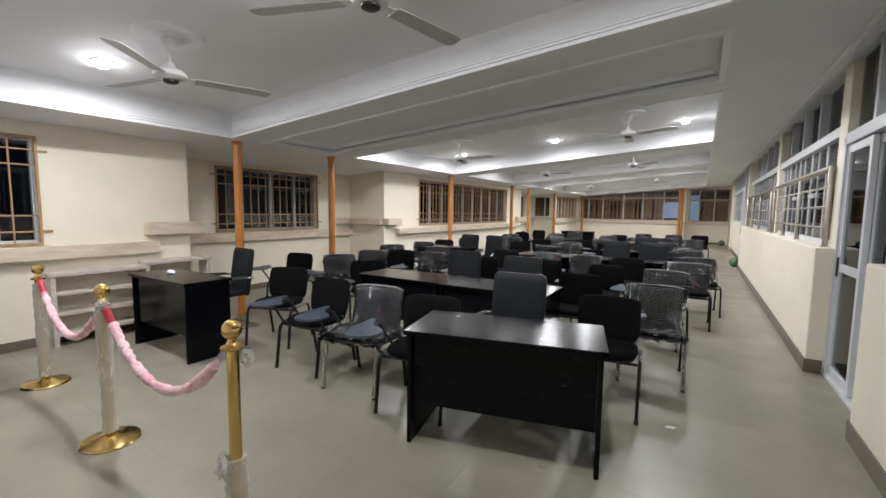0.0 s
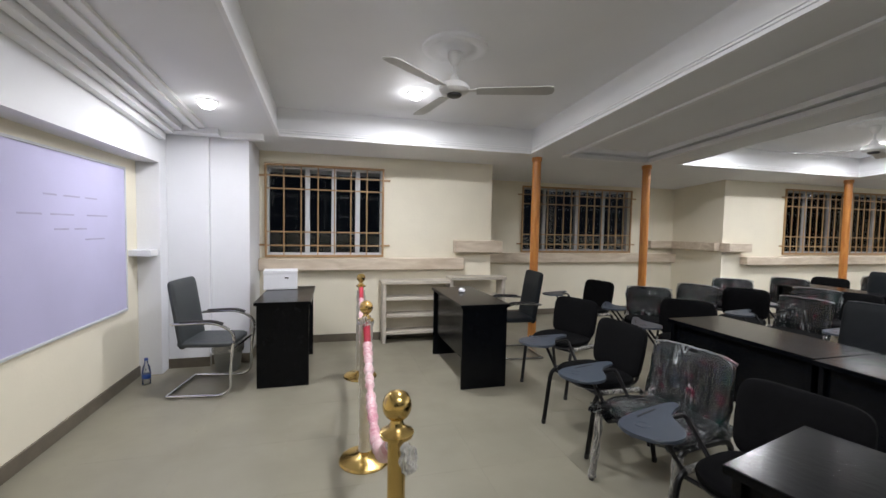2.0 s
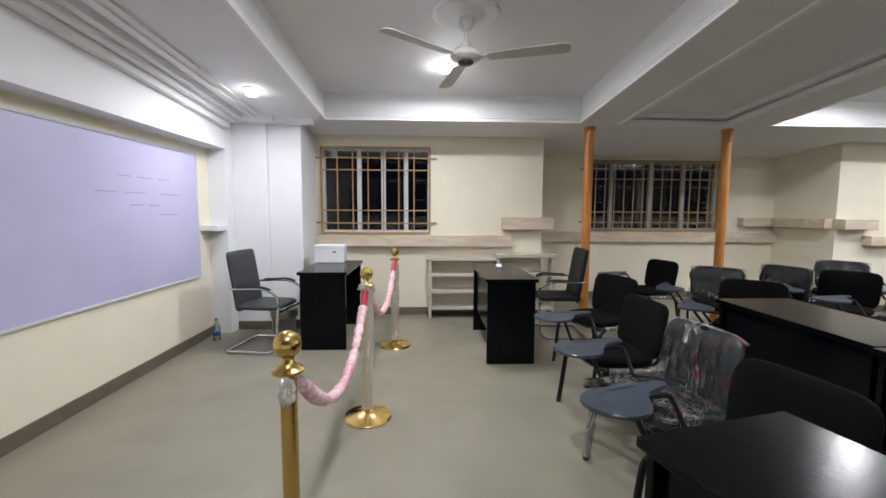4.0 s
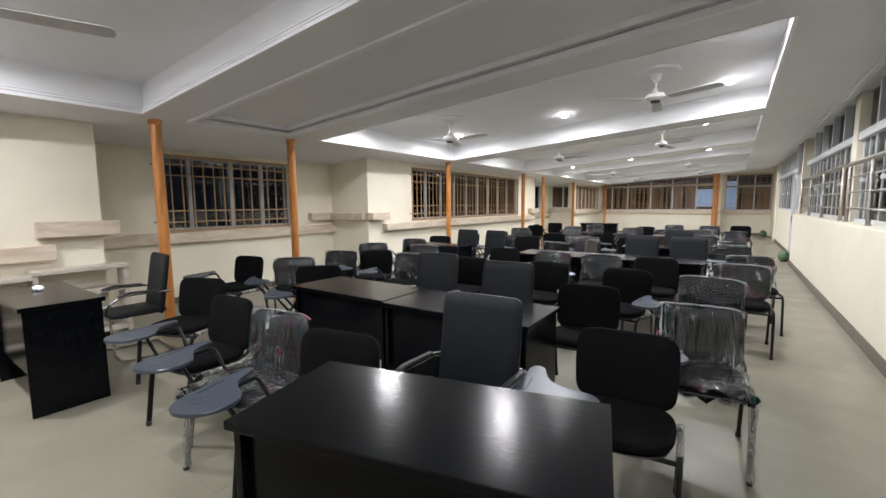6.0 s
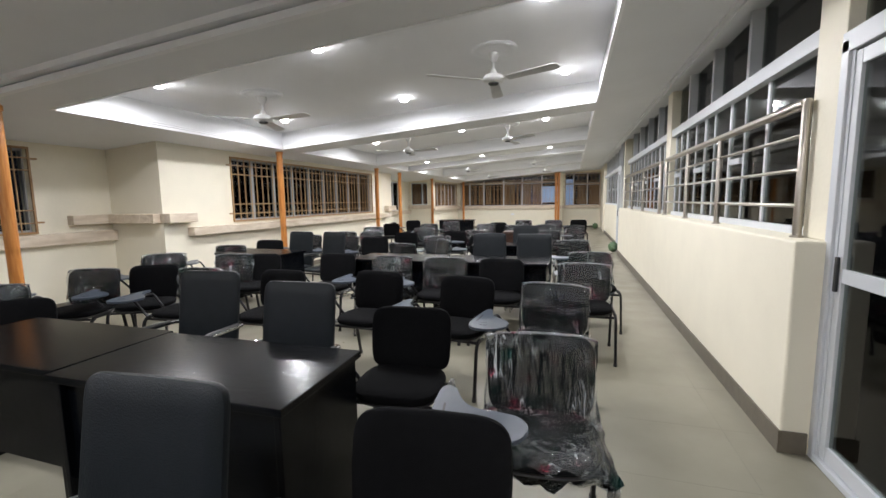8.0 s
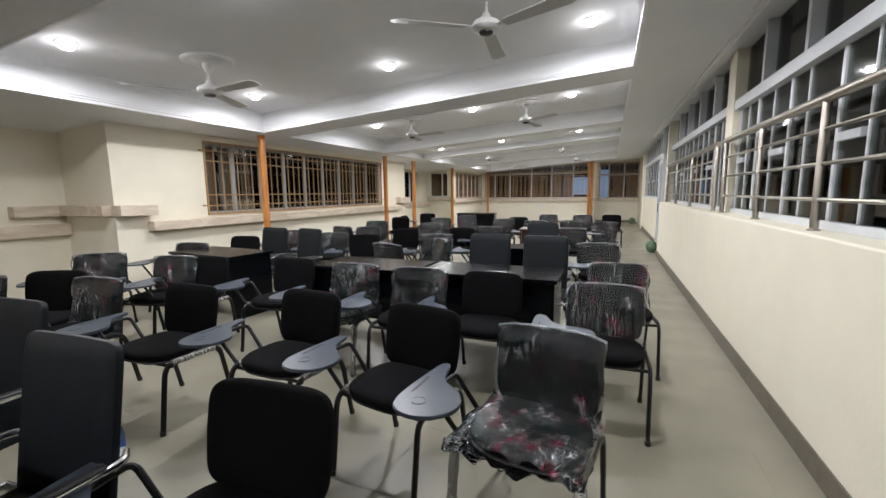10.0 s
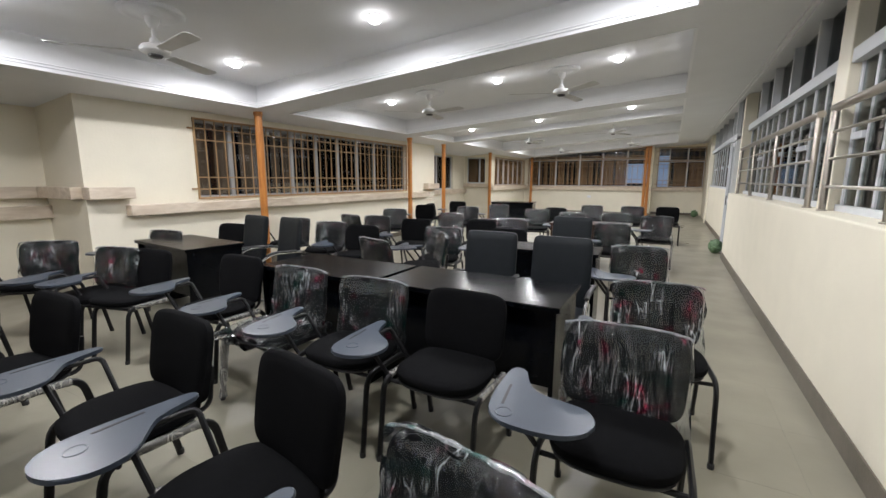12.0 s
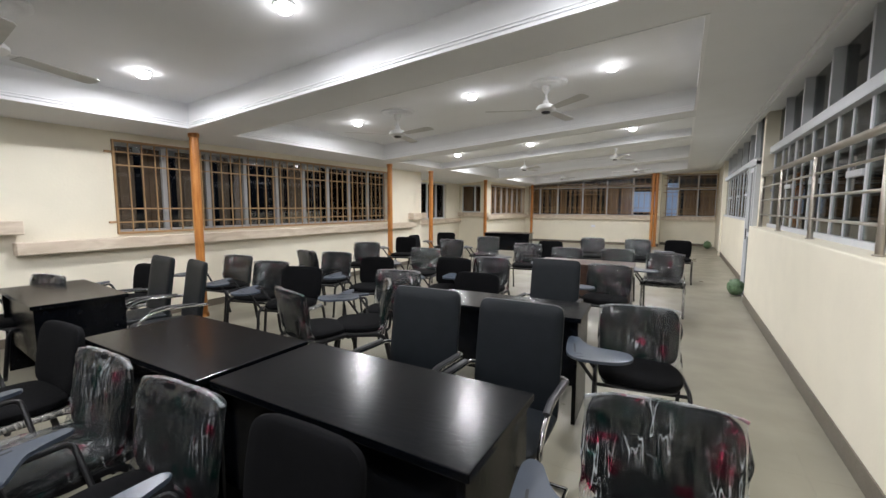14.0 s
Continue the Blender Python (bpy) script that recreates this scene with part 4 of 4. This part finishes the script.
# ---- visitor chairs with chrome cantilever frames ----
def make_visitor_chair(material, label):
    c = thing("visitor_chair", label, "chair", "visitor chairs")
    bm = cushion(B(), 0.46, 0.48, 0.05, 6, m=Matrix.Translation((0, -0.02, 0.42)), crown=0.1)
    part("seat", bm, material, c, smooth=True)
    bm = cushion(B(), 0.46, 0.60, 0.045, 12, m=Matrix.Translation((0, 0.235, 0.69)) @ Matrix.Rotation(radians(81), 4, "X"), bend=0.012, crown=0.05)
    part("backrest", bm, material, c, smooth=True)
    for s in (-1, 1):
        x = s * 0.265
        pts = smooth_path([(s * 0.2, 0.245, 0.62), (x, 0.20, 0.635), (x, -0.14, 0.65), (x, -0.30, 0.56), (x, -0.255, 0.30), (x, -0.26, 0.018), (x, 0.26, 0.018)], 0.13, 7)
        part("side_frame", tube(B(), pts, 0.0125, 10), CHROME, c, "chrome tube arm and runner", smooth=True)
        part("arm_pad", tube(B(), smooth_path([(x, 0.14, 0.653), (x, -0.12, 0.666), (x, -0.2, 0.64)], 0.06), 0.017, 8, 0.6), BLACK_PLASTIC, c, "black arm pad", smooth=True)
    part("base_bar", tube(B(), [(-0.265, 0.26, 0.018), (0.265, 0.26, 0.018)], 0.0125, 10), CHROME, c, smooth=True)
    part("seat_bar", tube(B(), [(-0.265, -0.255, 0.405), (0.265, -0.255, 0.405)], 0.0125, 10), CHROME, c, smooth=True)
    return c


VPROTO = {}


def visitor_chair(x, y, turn=0.0, grey=False):
    m = pose(x, y, 0, 0, 0, turn) @ Matrix.Translation((0, -0.27, 0))
    if grey not in VPROTO:
        VPROTO[grey] = make_visitor_chair(GREY_LEATHER if grey else LEATHER, ("grey" if grey else "black") + " leatherette visitor chair on a chrome cantilever frame")
        VPROTO[grey].matrix_basis = m
    else:
        copy_thing(VPROTO[grey], m)


CHAIRS = [
    (-1.48, 2.57, "B", 12, -1), (-2.78, 2.70, "B", 4, -1), (-2.10, 2.64, "X", 8, -1), (-3.78, 2.96, "B", 22, 0), (-0.26, 3.39, "B", 5, -1),
    (-3.53, 4.04, "B", 46, -1), (-5.0, 4.11, "B", 12, -1), (-4.36, 4.32, "W", 46, -1), (0.0, 4.20, "X", 5, -1), (-0.77, 4.53, "B", 5, -1),
    (-4.45, 5.17, "W", 20, -1), (-4.1, 5.53, "B", 28, -1), (-3.38, 5.45, "W", 6, -1), (-2.47, 5.54, "B", 2, -1), (-1.53, 5.67, "B", -3, -1), (-0.68, 5.58, "B", -10, -1), (0.03, 5.41, "Y", -10, -1),
    (-4.93, 6.3, "W", 40, -1), (-3.92, 6.45, "W", 14, -1), (-3.58, 6.55, "B", 12, -1), (-2.62, 6.75, "B", 2, -1), (-1.84, 6.65, "X", 0, -1), (-1.20, 6.64, "W", 2, -1), (-0.58, 6.67, "B", 0, -1), (0.25, 6.48, "T", 1, -1),
    (-4.86, 7.35, "W", 10, -1), (0.34, 7.39, "T", 7, -1), (-2.32, 8.0, "T", 165, 0), (-4.89, 8.25, "B", 12, -1),
    (-1.85, 8.74, "W", -50, -1), (0.15, 8.86, "T", 8, -1), (-3.25, 9.0, "B", 18, -1), (-3.9, 9.1, "W", 14, -1), (-4.79, 9.27, "W", 8, -1), (-2.17, 9.32, "W", 12, -1), (-1.4, 9.62, "B", 4, -1),
    (-3.1, 10.12, "B", 14, -1), (-4.49, 10.12, "W", 170, 0), (-3.95, 10.25, "W", 10, -1), (-2.19, 10.58, "B", 8, -1), (-1.78, 10.85, "W", 6, -1), (-0.32, 10.92, "T", -4, -1),
    (-3.18, 11.45, "W", 8, -1), (-4.66, 11.75, "W", 20, -1), (-1.22, 12.67, "W", 4, -1), (-0.48, 12.92, "W", -4, -1), (-2.04, 13.12, "W", 10, -1), (-3.65, 13.17, "W", 12, -1), (0.19, 12.6, "X", 0, -1), (-4.87, 13.31, "B", 14, -1),
    (-1.86, 13.98, "B", 6, -1), (-5.1, 13.9, "B", 95, 0), (-3.34, 14.3, "X", 8, -1), (-4.92, 15.18, "B", 15, -1), (-1.28, 15.22, "W", 4, -1), (-0.39, 15.24, "W", 3, -1), (0.33, 15.5, "B", 0, -1),
]
for row in CHAIRS:
    student_chair(row[0], row[1], row[2], row[3], row[4])
for x, y, a in ((-0.92, 3.07, 4), (-4.68, 2.97, -3), (-1.37, 4.3, 3), (-2.24, 4.5, 6), (-4.02, 7.97, -4), (-3.41, 7.96, -12), (-0.95, 7.95, 2), (-0.34, 7.9, 1), (-0.64, 9.75, 0)):
    visitor_chair(x, y, a)
visitor_chair(-4.36, -0.72, 172, True)

# ---- barrier stanchions and rope ----
def stanchion(x, y, sleeve, label, tufts=()):
    s = thing("barrier_post", label, "stanchion", "brass barrier posts", m=pose(x, y, 0))
    part("base", lathe(B(), [(0.16, 0.0), (0.162, 0.008), (0.155, 0.018), (0.10, 0.03), (0.05, 0.042), (0.034, 0.055)], 36), GOLD, s, smooth=True)
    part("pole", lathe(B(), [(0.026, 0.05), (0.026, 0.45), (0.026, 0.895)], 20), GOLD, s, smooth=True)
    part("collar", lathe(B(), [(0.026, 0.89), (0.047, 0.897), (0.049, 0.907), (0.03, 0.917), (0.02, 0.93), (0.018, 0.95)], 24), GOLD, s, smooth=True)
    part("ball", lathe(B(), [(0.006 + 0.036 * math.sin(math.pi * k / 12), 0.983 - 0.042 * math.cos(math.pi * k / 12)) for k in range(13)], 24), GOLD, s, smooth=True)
    lo, hi = sleeve
    flare = 0.018 if lo < 0.05 else 0.0
    profile = [(0.042 + 0.003 * math.sin(k * 2.1) + flare * (1 - k / 24) * (1 + 0.4 * math.sin(k * 0.9)), lo + (hi - lo) * k / 24) for k in range(25)]
    bm = lathe(B(), profile, 18)
    for v in bm.verts:
        push = 1 + 0.10 * noise.noise(Vector((v.co.x * 40, v.co.y * 40, v.co.z * 9 + x * 5)))
        v.co.x *= push
        v.co.y *= push
    part("plastic_sleeve", bm, SLEEVE, s, "torn milky plastic sleeve", smooth=True)
    for dx, dy, z, w, h in tufts:
        bm = B()
        bmesh.ops.create_icosphere(bm, subdivisions=4, radius=1)
        for v in bm.verts:
            n = 1 + 0.55 * noise.noise(v.co * 2.3 + Vector((x, z * 9, dx * 7))) + 0.25 * noise.noise(v.co * 7)
            v.co = Vector((dx + v.co.x * w * n, dy + v.co.y * w * 0.8 * n, z + v.co.z * h * n))
        part("plastic_tuft", bm, FILM_MILKY, s, "crumpled tuft of clear film", smooth=True)


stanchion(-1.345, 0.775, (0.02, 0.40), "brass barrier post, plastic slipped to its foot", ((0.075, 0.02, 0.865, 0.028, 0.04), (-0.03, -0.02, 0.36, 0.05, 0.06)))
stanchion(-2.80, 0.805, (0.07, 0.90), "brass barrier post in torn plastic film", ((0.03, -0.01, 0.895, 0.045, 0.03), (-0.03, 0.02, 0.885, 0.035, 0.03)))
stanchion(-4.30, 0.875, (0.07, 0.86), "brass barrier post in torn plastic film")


def rope(a, b, low, label):
    a, b = Vector(a), Vector(b)
    r = thing("barrier_rope", label, "rope", "barrier ropes")
    pts = []
    for k in range(121):
        t = k / 120
        p = a.lerp(b, t)
        p.z = a.z + (low - a.z) * 4 * t * (1 - t)
        pts.append(p)
    part("rope", tube(B(), pts[9:-9], 0.024, 12, wobble=0.5), PINK, r, smooth=True)
    part("end_sleeve", tube(B(), pts[:10], 0.021, 10), RED, r, "bright red bare velvet end", smooth=True)
    part("end_sleeve", tube(B(), pts[-10:], 0.018, 10), FILM, r, "end in clear film", smooth=True)


rope((-2.76, 0.805, 0.885), (-1.39, 0.775, 0.885), 0.54, "pink velvet barrier rope in crinkled film")
rope((-4.26, 0.875, 0.885), (-2.84, 0.805, 0.885), 0.56, "pink velvet barrier rope in crinkled film")

# ---- low shelf by the window wall ----
shelf = thing("low_shelf", "beige open shelf standing under the stone ledge", "shelf", m=pose(XL + 0.02, 0, 0))
for y in (1.22, 2.1, 2.84):
    part("upright", block(B(), 0.0, 0.22, y, y + 0.045, 0.0, 0.80 if y > 2 else 0.76, 0.004), SHELF_STONE, shelf)
for z in (0.09, 0.31, 0.53):
    part("shelf_board", block(B(), 0.0, 0.21, 1.265, 2.1, z + 0.02, z + 0.06, 0.004), SHELF_STONE, shelf)
    part("shelf_board", block(B(), 0.0, 0.21, 2.145, 2.84, z + 0.02, z + 0.06, 0.004), SHELF_STONE, shelf)
part("shelf_top", block(B(), 0.0, 0.235, 1.2, 2.1, 0.76, 0.80, 0.005), SHELF_STONE, shelf)
part("shelf_top", block(B(), 0.0, 0.235, 2.1, 2.9, 0.80, 0.84, 0.005), SHELF_STONE, shelf)

# ---- writing board ----
board = thing("whiteboard", "lilac-white writing board with faint marker lines", "whiteboard", m=pose(-3.3, -1.198, 1.33))
part("board_panel", block(B(), -1.2, 1.2, 0.0, 0.014, -0.62, 0.62), BOARD, board)
bm = B()
block(bm, -1.215, 1.215, 0.0, 0.022, -0.64, -0.62, 0.003)
block(bm, -1.215, -1.2, 0.0, 0.022, -0.62, 0.62, 0.003)
block(bm, 1.2, 1.215, 0.0, 0.022, -0.62, 0.62, 0.003)
block(bm, -1.215, 1.215, 0.0, 0.022, 0.62, 0.64, 0.003)
part("board_frame", bm, ALU, board)
random.seed(4)
for z, x0, n in ((0.33, -0.75, 3), (0.20, -0.9, 3), (0.10, -0.6, 2), (0.02, -0.85, 1)):
    x = x0
    for k in range(n):
        w = random.uniform(0.12, 0.3)
        part("marker_line", block(B(), x, x + w, 0.0145, 0.0155, z - 0.006, z + 0.006), INK, board, "faint illegible marker line")
        x += w + random.uniform(0.05, 0.2)

# ---- small things ----
box = thing("carton", "plain white carton on the corner table", "box", m=pose(-5.03, 0.06, 0.79, 0, 0, 4))
part("carton_body", block(B(), -0.12, 0.12, -0.17, 0.17, 0, 0.20, 0.006), BOX_WHITE, box)
part("carton_lid", block(B(), -0.124, 0.124, -0.174, 0.174, 0.17, 0.205, 0.005), BOX_WHITE, box)
part("carton_mark", block(B(), 0.1245, 0.1255, 0.04, 0.08, 0.12, 0.135), BLACK_PLASTIC, box, "small dark printed bar")
def water_bottle(x, y, label):
    b = thing("water_bottle", label, "bottle", "water bottles", m=pose(x, y, 0))
    part("bottle_body", lathe(B(), [(0.03, 0.0), (0.036, 0.01), (0.036, 0.12), (0.03, 0.16), (0.014, 0.20), (0.013, 0.225)], 18), FILM, b, smooth=True)
    part("label_band", lathe(B(), [(0.0365, 0.06), (0.0372, 0.062), (0.0372, 0.098), (0.0365, 0.10)], 18), BOTTLE_BLUE, b, "blue paper band", smooth=True)
    part("bottle_cap", lathe(B(), [(0.015, 0.222), (0.016, 0.224), (0.016, 0.242), (0.013, 0.245)], 14), BOTTLE_BLUE, b)


water_bottle(-4.5, -1.04, "clear plastic bottle with a blue label beside the pier")
water_bottle(-2.23, 4.82, "clear plastic bottle with a blue label among the chairs")
w = thing("waste_bin", "grey plastic waste bin beside the corner pier", "bin", m=pose(-4.78, -0.42, 0))
part("bin_body", lathe(B(), [(0.10, 0.0), (0.115, 0.02), (0.14, 0.27), (0.148, 0.275), (0.148, 0.29), (0.135, 0.29), (0.108, 0.03)], 24), BIN, w, smooth=True)
part("bin_liner", lathe(B(), [(0.149, 0.20), (0.152, 0.285), (0.14, 0.297), (0.13, 0.27)], 24), FILM_MILKY, w, "pale plastic liner", smooth=True)
for x, y, s in ((1.22, 14.35, 1.0), (1.22, 23.6, 1.0)):
    bm = B()
    bmesh.ops.create_icosphere(bm, subdivisions=4, radius=1)
    for v in bm.verts:
        n = noise.noise(v.co * 3.1 + Vector((x, y, 0))) * 0.16 + noise.noise(v.co * 9) * 0.06
        v.co = Vector((v.co.x * 0.12, v.co.y * 0.15, max(0, 0.13 + v.co.z * 0.14))) * (1 + n)
        v.co.z = max(0.0, v.co.z)
    tagged(part("green_bag", bm, GREEN, smooth=True, m=pose(x, y, 0)), "crumpled green plastic bag on the floor", "bag", "green bags")
p = thing("paper_scrap", "crumpled white scrap on the desk", "paper", m=pose(-4.5, 1.98, 0.79))
bm = B()
bmesh.ops.create_icosphere(bm, subdivisions=3, radius=1)
for v in bm.verts:
    n = noise.noise(v.co * 2.7) * 0.35
    v.co = Vector((v.co.x * 0.05, v.co.y * 0.035, max(0, (v.co.z + 0.7) * 0.022))) * (1 + n)
part("paper", bm, BOX_WHITE, p)

outlet = thing("wall_socket", "white double socket on the far wall", "socket", m=pose(-2.75, 23.5, 0.72))
part("plate", block(B(), -0.075, 0.075, -0.012, 0.0, -0.045, 0.045, 0.004), BOX_WHITE, outlet)
for x in (-0.035, 0.035):
    part("switch", block(B(), x - 0.012, x + 0.012, -0.017, -0.012, 0.01, 0.03, 0.002), BOX_WHITE, outlet)
for x, y, a in ((0.25, 3.0, 20), (0.62, 8.2, 70)):
    bm = B()
    outline_slab(bm, [(-0.035, -0.012), (0.01, -0.02), (0.04, 0.004), (0.012, 0.016), (-0.03, 0.012)], 0.0, 0.004)
    tagged(part("paper_scrap", bm, BOX_WHITE, m=pose(x, y, 0, 0, 0, a)), "small white scrap lying on the floor", "scrap", "floor scraps")

# ---- floor tiles ----
SIZE, GAP = 0.6, 0.0008
tile_mesh = finish("tile", block(B(), 0, SIZE - GAP, 0, SIZE - GAP, -0.009, 0.0), TILE)
rest = []
for i in range(14):
    for j in range(45):
        x, y = -6.75 + i * SIZE, -1.5 + j * SIZE
        if -5.7 < x < 1.2 and -1.4 < y < 13.5 and (x > -2.6 or y < 9.0) and j < 26:
            t = new("tile", tile_mesh)
            t.parent = floor
            t.location = (x, y, 0)
        else:
            rest.append((x, y))
verts, faces = [], []
for x, y in rest:
    k = len(verts)
    verts += [(x, y, 0), (x + SIZE - GAP, y, 0), (x + SIZE - GAP, y + SIZE - GAP, 0), (x, y + SIZE - GAP, 0)]
    faces.append((k, k + 1, k + 2, k + 3))
me = bpy.data.meshes.new("far_tiles")
me.from_pydata(verts, [], faces)
me.materials.append(FLOOR)
far = new("far_tiles", me)
far.parent = floor
tagged(far, kind="stuff")
